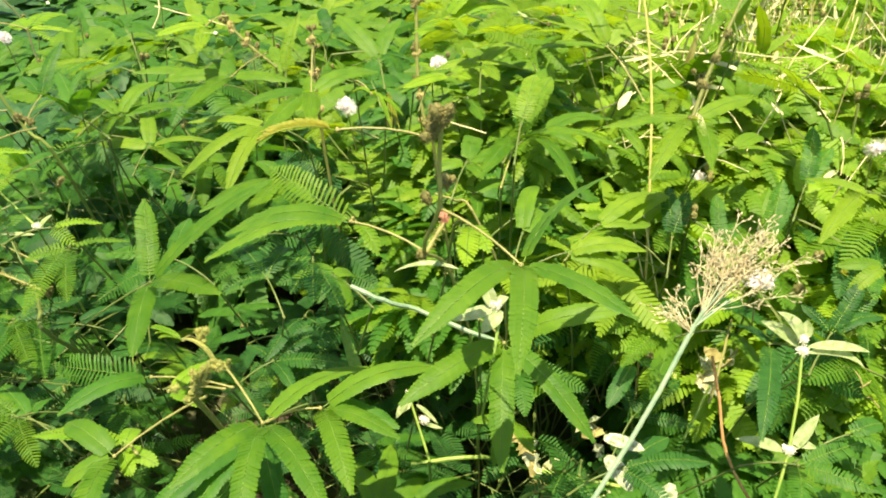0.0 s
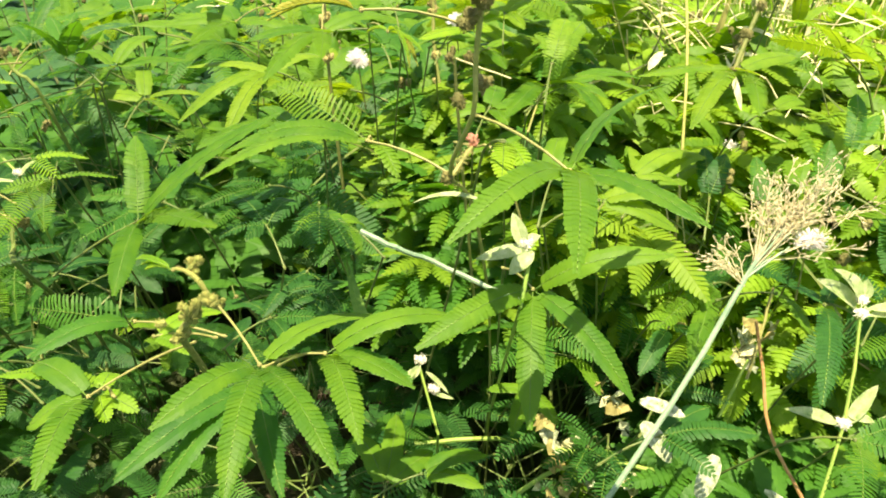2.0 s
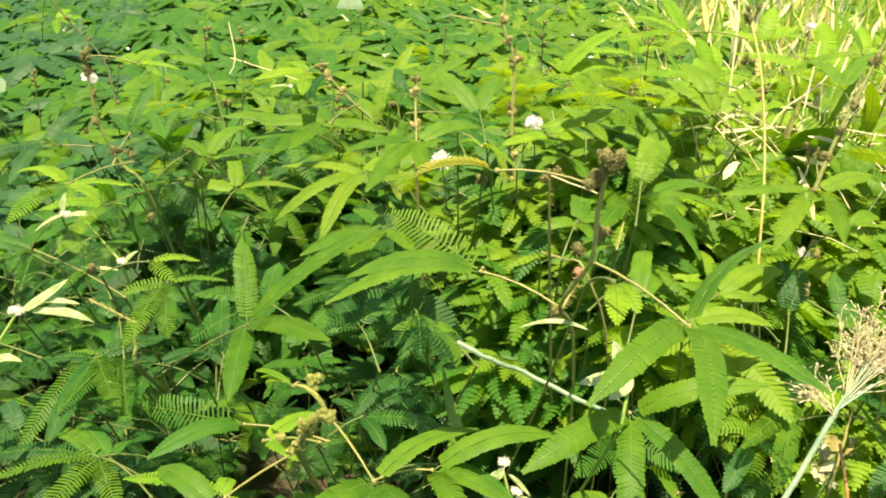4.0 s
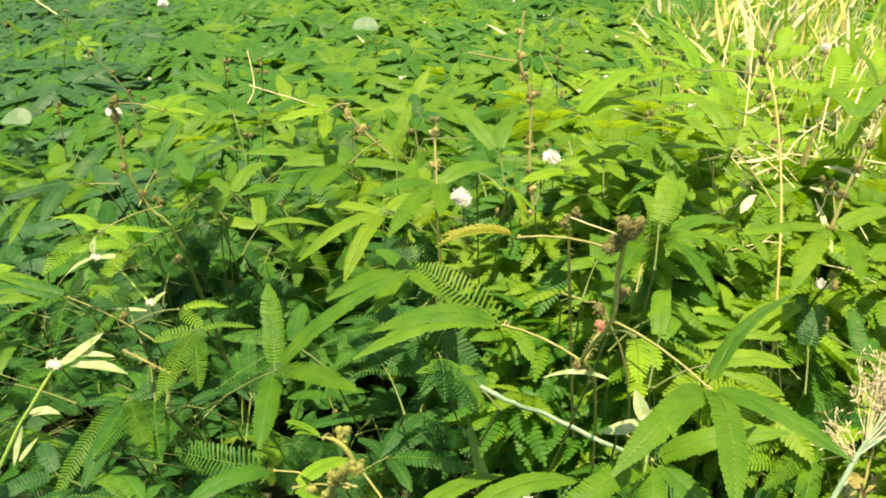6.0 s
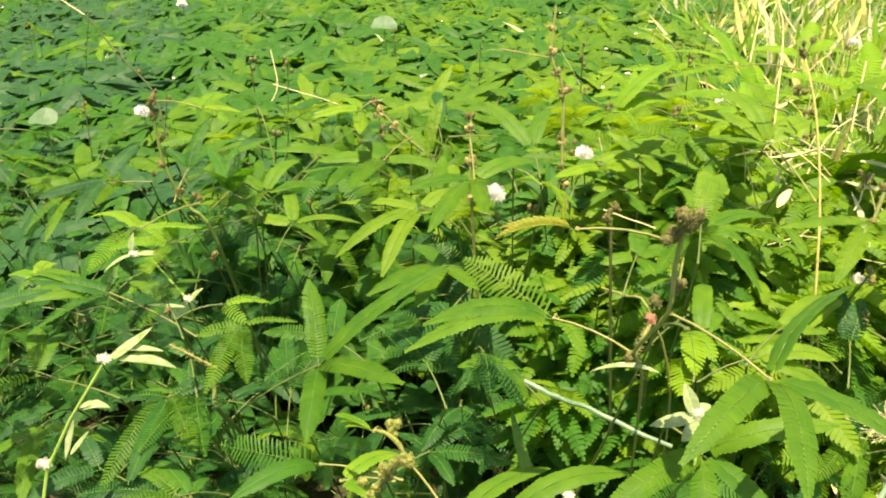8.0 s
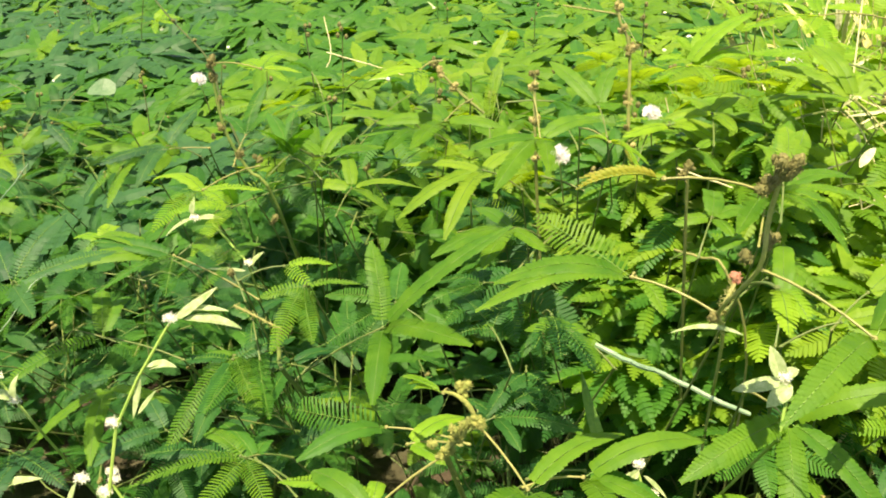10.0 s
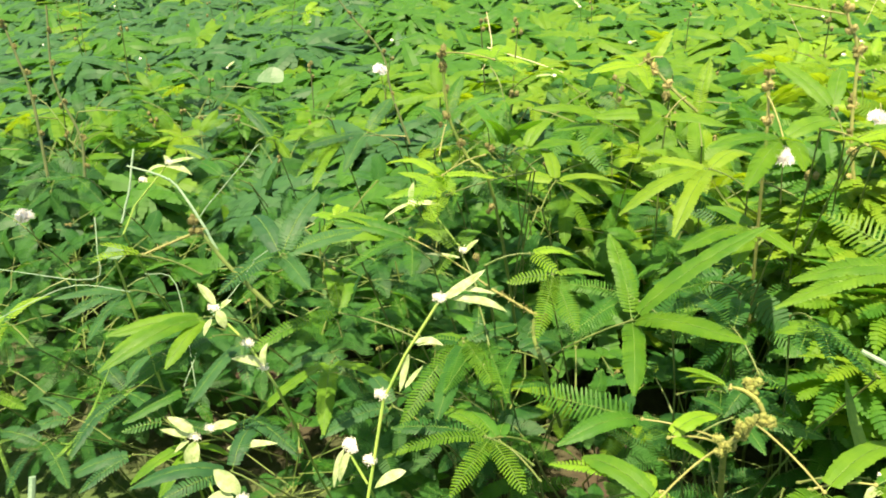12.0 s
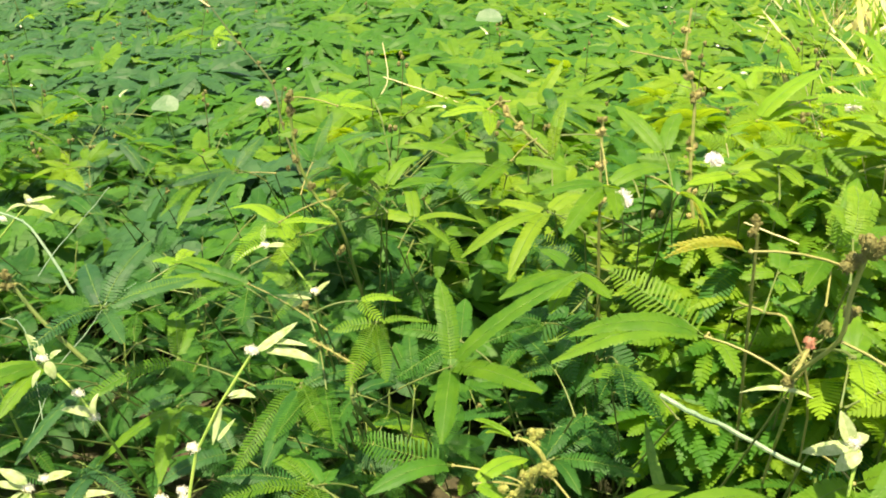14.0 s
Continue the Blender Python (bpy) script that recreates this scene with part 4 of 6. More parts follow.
def undergrowth():
    """Small bright leaves that crowd the sunny side between the taller plants."""
    r = np.random.RandomState(15)
    protos = []
    for k in range(10):
        b, q = Buf(), random.Random(970 + k)
        for a in (-70, -22, 25, 72)[:4 if k % 3 else 3]:
            w = radians(a + q.uniform(-14, 14))
            t = Vector((math.cos(w), math.sin(w), q.uniform(-0.35, 0.1))).normalized() * q.uniform(0.034, 0.056)
            pinna(b, (0, 0, 0), t, 0.0074, 11, -0.28, q.uniform(0.05, 0.3), 0.1, 0, q, False, q.uniform(-0.4, 0.4), UP)
        protos.append((np.array(b.v), np.array(b.f)))
    vs, fs, ms, k0 = [], [], [], 0
    for i in range(2400):
        inner, low = i >= 1500, i >= 2000        # greener leaves between and below the near plants
        y = r.uniform(0.54, 1.15) if not inner else r.uniform(0.30, 0.56) if low else r.uniform(0.62, 0.96)
        x = r.uniform(0.02 + 0.05 * y, 0.16 + 0.66 * y) if not inner else r.uniform(0.05, 0.42) if low else r.uniform(-0.05, 0.10)
        bare = 0.09 if low else 0.12 if inner else 0.16
        if abs(x - CLEARING[0]) < bare and abs(y - CLEARING[1]) < bare:
            continue
        v, f = protos[i % 10]
        z = 0.27 - 0.13 * r.rand() if low else canopy(x, y) + (0.025 if inner else -0.005) - 0.085 * r.rand()
        a, tilt, s = r.uniform(0, 6.28), 0.28 + 0.22 * r.randn(), r.uniform(0.9, 1.3)
        ca, sa, ct, st = math.cos(a), math.sin(a), math.cos(tilt), math.sin(tilt)
        m = np.array(((1, 0, 0), (0, ct, -st), (0, st, ct))) @ np.array(((ca, -sa, 0), (sa, ca, 0), (0, 0, 1))) * s
        vs.append(v @ m.T + (x, y, z))
        fs.append(f + k0)
        pick = r.rand()
        ms.append(np.full(len(f), (3 if pick < 0.4 + 0.45 * low else 0 if pick < 0.8 + 0.2 * low else 1) if inner else 0 if pick < 0.35 else 1 if pick < 0.8 else 2))
        k0 += len(v)
    me = bpy.data.meshes.new("undergrowth")
    me.from_pydata(np.concatenate(vs).tolist(), [], np.concatenate(fs).tolist())
    for q in (LUSH, FRESH_SUNLIT, YOUNG, GREEN):
        me.materials.append(q)
    me.polygons.foreach_set("material_index", np.concatenate(ms).astype(np.int32))
    tagged(new("undergrowth", me), "crowded small bright green mimosa leaves between the taller plants", "undergrowth", kind="stuff")


undergrowth()


def far_thicket():
    """The thicket past the plants that can be told apart, as one mesh of leaves."""
    r = np.random.RandomState(5)
    protos = []
    for k in range(24):
        b, q = Buf(), random.Random(900 + k)
        for a in (-75, -25, 25, 75):
            w = radians(a + q.uniform(-14, 14))
            t = Vector((math.cos(w), math.sin(w), q.uniform(-0.4, 0.1))).normalized() * q.uniform(0.052, 0.070)
            pinna(b, (0, 0, 0), t, 0.0094, 8 if k < 8 else 5 if k < 16 else 4, -0.62, q.uniform(0.05, 0.2), 0.06, 0, q, False, q.uniform(-0.25, 0.25), UP, dense=True)
        protos.append((np.array(b.v), np.array(b.f)))
    vs, fs, ms, k0 = [], [], [], 0
    y = 1.02
    while y < 8.0:
        step = 0.105 if y < 2.2 else 0.135 if y < 3.5 else 0.2 if y < 5 else 0.34
        x = -0.5 - 1.0 * y
        while x < 0.35 + 0.68 * y:
            px, py = x + r.uniform(-0.5, 0.5) * step, y + r.uniform(-0.5, 0.5) * step
            x += step
            dim = px < -0.55 - 0.22 * py or px < -0.42 * py or (px < -0.2 and py < 1.45)      # the shaded side: shade put into lower plants and darker leaf colours
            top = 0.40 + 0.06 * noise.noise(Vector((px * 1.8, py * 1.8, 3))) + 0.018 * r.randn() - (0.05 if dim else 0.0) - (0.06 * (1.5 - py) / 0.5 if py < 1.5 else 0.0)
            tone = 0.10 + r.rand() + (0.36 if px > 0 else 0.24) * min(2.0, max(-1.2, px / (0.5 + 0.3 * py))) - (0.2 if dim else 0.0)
            n = 11 if y < 2.2 else 10
            for k in range(n):
                v, f = protos[r.randint(8) + (16 if y > 4 else 8 if y > 2.6 else 0)]
                a, rad = k * 2.4 + r.uniform(-0.5, 0.5), step * 0.62 * math.sqrt((k + 0.3) / n)
                lx, ly = px + rad * math.cos(a), py + rad * math.sin(a)
                z = top - 0.016 - 0.075 * (rad / (step * 0.62)) ** 1.6 * r.uniform(0.4, 1.2) * min(1.0, step / 0.14)
                turn, pitch, s = a + r.uniform(-0.6, 0.6), 0.12 + 0.15 * r.randn() + 0.25 * rad / step, r.uniform(1.3, 1.8) * (1.4 if y > 5 else 1.0)
                ca, sa, ct, st = math.cos(turn), math.sin(turn), math.cos(pitch), math.sin(pitch)
                lean = 0.30 + 0.16 * r.randn()        # faces turned to the sun
                cl, sl = math.cos(lean), math.sin(lean)
                m = np.array(((1, 0, 0), (0, cl, -sl), (0, sl, cl))) @ np.array(((ca, -sa, 0), (sa, ca, 0), (0, 0, 1))) @ np.array(((ct, 0, st), (0, 1, 0), (-st, 0, ct))) * s
                vs.append(v @ m.T + (lx, ly, z))
                fs.append(f + k0)
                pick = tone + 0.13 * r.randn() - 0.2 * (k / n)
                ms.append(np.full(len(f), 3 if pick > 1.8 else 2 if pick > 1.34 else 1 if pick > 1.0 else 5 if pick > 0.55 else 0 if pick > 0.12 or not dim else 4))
                k0 += len(v)
        y += step
    vs, fs, ms = np.concatenate(vs), np.concatenate(fs), np.concatenate(ms)
    me = bpy.data.meshes.new("mimosa_thicket")
    me.vertices.add(len(vs))
    me.vertices.foreach_set("co", vs.ravel())
    me.loops.add(fs.size)
    me.loops.foreach_set("vertex_index", fs.ravel().astype(np.int32))
    me.polygons.add(len(fs))
    me.polygons.foreach_set("loop_start", np.arange(0, fs.size, 4, dtype=np.int32))
    me.polygons.foreach_set("material_index", ms.astype(np.int32))
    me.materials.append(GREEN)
    me.materials.append(FRESH_SUNLIT)
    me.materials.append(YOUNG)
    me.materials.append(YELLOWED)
    me.materials.append(BLUE_SHEEN)
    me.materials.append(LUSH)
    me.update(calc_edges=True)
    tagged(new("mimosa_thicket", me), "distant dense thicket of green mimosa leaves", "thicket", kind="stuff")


far_thicket()


def outer_thicket():
    """The same thicket going on beside and behind the path."""
    r = np.random.RandomState(9)
    protos = []
    for k in range(8):
        b, q = Buf(), random.Random(950 + k)
        for a in (-75, -25, 25, 75):
            w = radians(a + q.uniform(-14, 14))
            t = Vector((math.cos(w), math.sin(w), q.uniform(-0.4, 0.1))).normalized() * q.uniform(0.055, 0.072)
            side = Vector((-t.y, t.x, 0)).normalized() * 0.012
            b.face([(0, 0, 0), t * 0.45 - side + UP * 0.004, t, t * 0.45 + side + UP * 0.004])
        protos.append((np.array(b.v), np.array(b.f)))
    vs, fs, ms, k0 = [], [], [], 0
    while len(vs) < 15000:
        x, y = r.uniform(-6, 5), r.uniform(-2.5, 8)
        if -0.4 - 1.0 * y < x < 0.3 + 0.66 * y or (abs(x + 0.1) < 0.75 and 0.12 < y < 0.5):
            continue
        v, f = protos[len(vs) % 8]
        z = 0.36 + 0.05 * noise.noise(Vector((x * 1.6, y * 1.6, 3))) - 0.20 * r.rand() ** 2
        if math.hypot(x + 0.1, y) < 0.5:
            z -= 0.08
        a, tilt, s = r.uniform(0, 6.28), 0.3 * r.randn(), r.uniform(1.2, 1.9)
        ca, sa, ct, st = math.cos(a), math.sin(a), math.cos(tilt), math.sin(tilt)
        m = np.array(((1, 0, 0), (0, ct, -st), (0, st, ct))) @ np.array(((ca, -sa, 0), (sa, ca, 0), (0, 0, 1))) * s
        vs.append(v @ m.T + (x, y, z))
        fs.append(f + k0)
        pick = r.rand() + 0.16 * max(-2.5, min(2.5, x + 0.4)) + 0.1 * r.randn()        # carries on the painted shade: greyer on one side, yellower on the other
        ms.append(np.full(len(f), 2 if pick < 0.25 else 0 if pick < 0.55 else 3 if pick < 0.85 else 1))
        k0 += len(v)
    me = bpy.data.meshes.new("outer_thicket")
    me.from_pydata(np.concatenate(vs).tolist(), [], np.concatenate(fs).tolist())
    for q in (GREEN, FRESH_SUNLIT, BLUE_SHEEN, LUSH):
        me.materials.append(q)
    me.polygons.foreach_set("material_index", np.concatenate(ms).astype(np.int32))
    tagged(new("outer_thicket", me), "surrounding thicket of green mimosa leaves", "thicket", kind="stuff")


outer_thicket()


# ---- other plants: builders ----
BROWNSTEM = plain("brown_stem_skin", (0.21, 0.27, 0.06), (0.36, 0.34, 0.11), 160, 0.6)
KNOTTED = plain("knotted_stem_skin", (0.13, 0.18, 0.04), (0.25, 0.24, 0.075), 160, 0.6)
KNOT = plain("spent_bud", (0.28, 0.25, 0.08), (0.50, 0.41, 0.17), 400, 0.75, 0.001, 0.8)
GREENSTEM = plain("green_stem_skin", (0.09, 0.17, 0.03), (0.18, 0.22, 0.05), 70, 0.55)
DARKSTEM = plain("dark_stem_skin", (0.05, 0.09, 0.026), (0.11, 0.125, 0.04), 70, 0.6)
YELLOWSTEM = plain("yellow_stem_skin", (0.38, 0.36, 0.10), (0.56, 0.50, 0.18), 70, 0.55)
HAIRY = plain("hairy_stem_skin", (0.14, 0.18, 0.04), (0.27, 0.27, 0.08), 200, 0.75, 0.001, 0.9)
HUSK = plain("young_bud_husk", (0.18, 0.23, 0.045), (0.40, 0.37, 0.11), 400, 0.7, 0.001, 0.8)


def buds(plant, p, n, size, spread, mat, seed):
    """Round, bristly flower buds crowded at one place of a stem, each a part."""
    r = random.Random(seed)
    p = Vector(p)
    for k in range(n):
        o = Vector((r.uniform(-1, 1), r.uniform(-1, 1), r.uniform(-0.9, 1.0))) * spread * (0.45 + 0.55 * r.random())
        s = size * r.uniform(0.5, 0.8)
        b = Buf()
        b.blob(p + o, s * 0.8, s * 1.28, o + UP * spread * 0.8, 0, 9, 8, 0.10, r)
        if spread > 0.002:
            b.tube([p - UP * spread, p + o], 0.0006, 0.0005, 4)
        for q in range(46):
            d = Vector((r.uniform(-1, 1), r.uniform(-1, 1), r.uniform(-1, 1))).normalized()
            c = p + o + d * s * 0.9
            b.tube([c, c + d * s * 0.42], 0.0003, 0.0001, 3)
        part("bud", b, [mat], plant)


def sheath(plant, pts, width):
    """A swollen young sheath from which a folded leaf comes out."""
    b = Buf()
    way = curved(pts)
    n = len(way) - 1
    for i in range(n):
        r0, r1 = (width * (0.45 + 0.55 * math.sin(math.pi * min(1.0, 0.15 + 0.8 * q / n))) * (1 - 0.35 * q / n) for q in (i, i + 1))
        b.tube([way[i], way[i + 1]], r0, r1, 8)
    return part("sheath", b, [HUSK], plant, "swollen yellow-green young sheath")


def lance(b, base, tip, width, slot=0, fold=0.25, curl=0.06, n=7, facing=SUNWARD, blunt=1.0):
    """A lance-shaped leaf blade from base to tip, folded along its midrib."""
    base, tip = Vector(base), Vector(tip)
    ax = (tip - base).normalized()
    side = ax.cross(facing).normalized()
    up = side.cross(ax)
    size = (tip - base).length
    rows = []
    for i in range(n + 1):
        s = i / n
        h = 0.5 * width * (math.sin(math.pi * min(1, s ** 0.8 * 0.97 + 0.03)) ** (0.75 * blunt))
        c = base.lerp(tip, s) + up * size * curl * 4 * s * (1 - s)
        rows.append((c - side * h + up * h * fold, c, c + side * h + up * h * fold))
    for a, c in zip(rows, rows[1:]):
        b.face([a[0], a[1], c[1], c[0]], slot)
        b.face([a[1], a[2], c[2], c[1]], slot)


WEEDS = "white-flowered weeds"


def weed(label, stem, heads, leaves, back=0.16):
    ob = thing("flowering_weed", label, "weed", group=WEEDS)
    low = Vector(stem[0])
    b = Buf()
    b.tube([Vector((low.x + 0.01, low.y + back, 0)), low.lerp(Vector((low.x, low.y + back, 0)), 0.4), *stem], 0.0012, 0.0010, 6)
    part("stem", b, [WEEDSTEM], ob)
    for h in heads:
        q = part("flower_head", WHITE_PUFF, None, ob, "small white flower head")
        q.location = h
    r = random.Random(int(abs(low.x) * 1e4))
    for base, tip, width in leaves:
        b = Buf()
        lance(b, base, tip, width * r.uniform(0.85, 1.08), 0, r.uniform(0.2, 0.7), r.uniform(-0.04, 0.16), 9, SUNWARD + Vector((r.uniform(-0.5, 0.5), r.uniform(-0.2, 0.2), 0)), 1.0)
        part("leaf", b, [WEED], ob)
    return ob


def rod(name, label, category, pts, r0, r1, mat):
    """A bare stem or stalk, which reaches the ground unseen below."""
    b = Buf()
    r = random.Random(int(abs(pts[0][0]) * 1e4))
    smooth = curved(pts)
    for q in smooth[1:-1]:
        q += Vector((r.uniform(-1, 1), r.uniform(-1, 1), r.uniform(-1, 1))) * 0.0004
    b.tube(smooth, r0, r1, 7)
    for k in range(4, len(smooth) - 1, 4):
        b.blob(smooth[k], r0 * 1.08, r0 * 1.3, smooth[k + 1] - smooth[k - 1], 0, 7, 4)
    ob = new(name, b.mesh(name, [mat]))
    return tagged(ob, label, category, group=label)


def blade(tuft, pts, width):
    """One grass blade of a tuft, keeled along its middle."""
    b = Buf()
    pts = [Vector(p) for p in pts]
    fine = [pts[0].lerp(pts[1], k / 3) for k in range(3)] + [pts[1].lerp(pts[-1], k / 3) for k in range(4)]
    n = len(fine) - 1
    for i in range(n):
        a, c = fine[i], fine[i + 1]
        side = (c - a).cross(SUNWARD).normalized()
        h0, h1 = width * (1 - (i / n) ** 2), width * (1 - ((i + 1) / n) ** 2)
        up = SUNWARD * width * 0.3
        b.face([a - side * h0 + up, a, c, c - side * h1 + up])
        b.face([a, a + side * h0 + up, c + side * h1 + up, c])
    return part("blade", b, [BLADE], tuft)


def spray(b, foot, d, size, r, twigs=6):
    """A panicle branch: a fine crooked rod whose outer half breaks up into twigs with small spikelets."""
    pts, p, w = [foot], foot.copy(), d.copy()
    for k in range(6):
        w = (w + Vector((r.gauss(0, 1), r.gauss(0, 1), r.gauss(0, 1))) * (0.05 if k < 3 else 0.16)).normalized()
        p = p + w * size / 6
        pts.append(p)
    b.tube(pts, 0.00042, 0.0002, 4)
    for k in range(twigs):
        s = (0.42 + 0.58 * (k + r.random()) / twigs) * 5.99
        p = pts[int(s)].lerp(pts[int(s) + 1], s % 1)
        o = (w + Vector((r.gauss(0, 1), r.gauss(0, 1), r.gauss(0, 0.8))) * 0.6).normalized()
        m = p + o * r.uniform(0.003, 0.008)
        o2 = (o + Vector((r.gauss(0, 1), r.gauss(0, 1), r.gauss(0, 1))) * 0.5).normalized()
        q = m + o2 * r.uniform(0.002, 0.007)
        b.tube([p, m, q], 0.00022, 0.00014, 3)
        for c, e in ((q, o2), (m, (o2 + Vector((r.gauss(0, 1), r.gauss(0, 1), r.gauss(0, 1))) * 0.9).normalized())):
            if r.random() < 0.75:
                b.blob(c + e * 0.0012, 0.00055, 0.0017, e, 0, 4, 3, 0.1, r)


def panicle(culm, top, size):
    """A dry grass head: pale culm that splits into a sheaf, and an airy broom of straw-coloured branches, each a part."""
    r = random.Random(31)
    ob = thing("grass_panicle", "dry cream grass panicle on a pale grey-green culm", "grass")
    b = Buf()
    pts = [Vector(p) for p in culm]
    low = pts[0]
    b.tube([Vector((low.x - 0.02, low.y + 0.03, 0)), *pts], 0.0018, 0.0016, 8)
    part("culm", b, [CULM], ob)
    foot = pts[-1]
    ax = (Vector(top) - foot).normalized()
    s1 = ax.cross(Vector((0, 1, 0.3))).normalized()
    s2 = ax.cross(s1)
    for k in range(30):
        w, a = r.uniform(0, 6.28), abs(r.gauss(0, 0.30))
        d = (ax + (s1 * math.cos(w) * 1.3 + s2 * math.sin(w)) * math.tan(min(a, 0.8))).normalized()
        b = Buf()
        spray(b, foot + ax * r.uniform(0, 0.012), d, size * r.uniform(0.55, 1.1), r, 13)
        part("branch", b, [SEED], ob)
    for k in range(11):
        b = Buf()
        w = r.uniform(0, 6.28)
        d = (ax + (s1 * math.cos(w) + s2 * math.sin(w)) * r.uniform(0.05, 0.3)).normalized()
        b.tube(bent(foot - ax * 0.004, foot + d * r.uniform(0.022, 0.042), 0.0, 3, 0.0006, r), 0.0007, 0.0004, 5)
        part("sheath", b, [CULM], ob)


def small_panicle(foot, top):
    r = random.Random(33)
    ob = thing("grass_panicle", "small side spray of a dry cream grass panicle", "grass")
    ax = (Vector(top) - Vector(foot)).normalized()
    for k in range(7):
        d = (ax + Vector((r.uniform(-1, 1), r.uniform(-1, 1), r.uniform(-0.6, 1))) * 0.45).normalized()
        b = Buf()
        spray(b, Vector(foot), d, r.uniform(0.018, 0.036), r, 7)
        part("branch", b, [SEED], ob)


def straw_tuft(at, n, seed):
    r = random.Random(seed)
    ob = thing("straw_tuft", "tuft of bleached dry straw and grass stalks", "dry grass", (at[0], at[1], 0), "straw tufts")
    for k in range(n):
        b = Buf()
        foot = Vector((r.uniform(-0.12, 0.16), r.uniform(-0.16, 0.2), 0))
        end = foot + Vector((r.uniform(-0.22, 0.28), r.uniform(-0.2, 0.25), r.uniform(0.36, 0.58)))
        pts = bent(foot, end, 0, 5, 0.012, r)
        b.tube(pts, 0.0010, 0.0006, 5)
        if r.random() < 0.5:
            q = pts[3]
            lance(b, q, q + Vector((r.uniform(-0.09, 0.09), r.uniform(-0.09, 0.09), r.uniform(-0.05, 0.06))), 0.006, 0, 0.4, 0.12)
        part("straw", b, [STRAW if r.random() < 0.7 else YELLOWSTEM], ob)


def broad_leaf(label, p, size):
    """A rounded, slightly cupped leaf on its stalk."""
    r = random.Random(int(size * 1e4))
    ob = thing("broad_leaf_plant", label, "plant")
    b = Buf()
    p = Vector(p)
    n = 14
    rim = []
    for k in range(n):
        w = 2 * math.pi * k / n
        rad = size * 0.5 * (1 - 0.28 * max(0, math.cos(w)) ** 6 + 0.05 * r.uniform(-1, 1))
        rim.append(p + Vector((math.sin(w) * rad, math.cos(w) * rad * 0.8, math.cos(w) * rad * 0.45 + 0.10 * size * math.cos(2 * w))))
    for k in range(n):
        m0, m1 = p.lerp(rim[k], 0.55) - UP * size * 0.03, p.lerp(rim[(k + 1) % n], 0.55) - UP * size * 0.03
        b.face([p - UP * size * 0.06, m0, m1])
        b.face([m0, rim[k], rim[(k + 1) % n], m1])
    part("leaf", b, [BROAD], ob)
    b = Buf()
    b.tube(bent((p.x + 0.03, p.y + 0.05, 0), p - UP * size * 0.06, 0, 4), 0.0018, 0.0012, 5)
    part("stem", b, [WEEDSTEM], ob)


def oval_leaf(label, a, c, width):
    b = Buf()
    lance(b, a, c, width, 0, 0.15, 0.05, 8, SUNWARD, 0.6)
    return tagged(new("fallen_leaf", b.mesh("fallen_leaf", [MOTTLED])), label, "leaf", "fallen leaves")


def litter(p, seed, mat=None, size=1.0):
    """A scrap of crumpled dead leaf."""
    r = random.Random(seed)
    b = Buf()
    p = Vector(p)
    n = 5
    d = Vector((r.uniform(-1, 1), r.uniform(-1, 1), r.uniform(-1, 1))).normalized()
    e = d.orthogonal().normalized()
    grid = [[p + d * 0.018 * size * (i / n - 0.5) + e * 0.006 * size * (k - 1) * math.sin(math.pi * (0.12 + 0.8 * i / n)) + Vector((r.uniform(-1, 1), r.uniform(-1, 1), r.uniform(-1, 1))) * 0.0028 for k in range(3)] for i in range(n + 1)]
    for i in range(n):
        for k in range(2):
            b.face([grid[i][k], grid[i][k + 1], grid[i + 1][k + 1], grid[i + 1][k]])
    return tagged(new("dead_leaf", b.mesh("dead_leaf", [mat or LITTER])), "crumpled pale dead leaf caught among the stems", "leaf", "dead leaves")


BROAD = plain("broad_leaf_skin", (0.10, 0.20, 0.09), (0.20, 0.29, 0.16), 30, 0.5, thin=0.3)
MOTTLED = plain("mottled_leaf", (0.10, 0.18, 0.04), (0.74, 0.73, 0.54), 330, 0.5, thin=0.25)


def far_shoots():
    """Upright flowering shoots that stand out of the thicket further off."""
    r = random.Random(61)
    for k in range(70):
        y = 0.95 * (4.2 / 0.95) ** r.random()
        x = r.uniform(-0.2 - 0.9 * y, 0.1 + 0.6 * y)
        ob = thing("mimosa_shoot", "upright brownish mimosa shoot with small buds above the thicket", "plant", group="upright shoots")
        top = Vector((x + r.gauss(0, 0.03), y + r.gauss(0, 0.03), r.uniform(0.42, 0.56) - (0.05 if x < -0.6 else 0)))
        b = Buf()
        pts = bent((x, y, 0.1), top, 0, 4, 0.008, r)
        b.tube(pts, 0.0014, 0.0010, 5)
        part("stem", b, [STEM if r.random() < 0.8 else DARKSTEM], ob)
        for q in range(r.randint(1, 4)):
            b = Buf()
            b.blob(top + Vector((r.uniform(-0.008, 0.008), r.uniform(-0.008, 0.008), r.uniform(-0.03, 0.008))), 0.0034, 0.0044, UP, 0, 7, 5, 0.1, r)
            part("bud", b, [BUD], ob)
        for q in range(r.randint(1, 3)):
            leafy_bit = part("leaf", r.choice(LEAVES), None, ob)
            leafy_bit.matrix_basis = Matrix.Translation(pts[r.randint(2, 3)]) @ pose(0, 0, 0, r.gauss(18, 12), r.gauss(0, 10), r.uniform(0, 360))


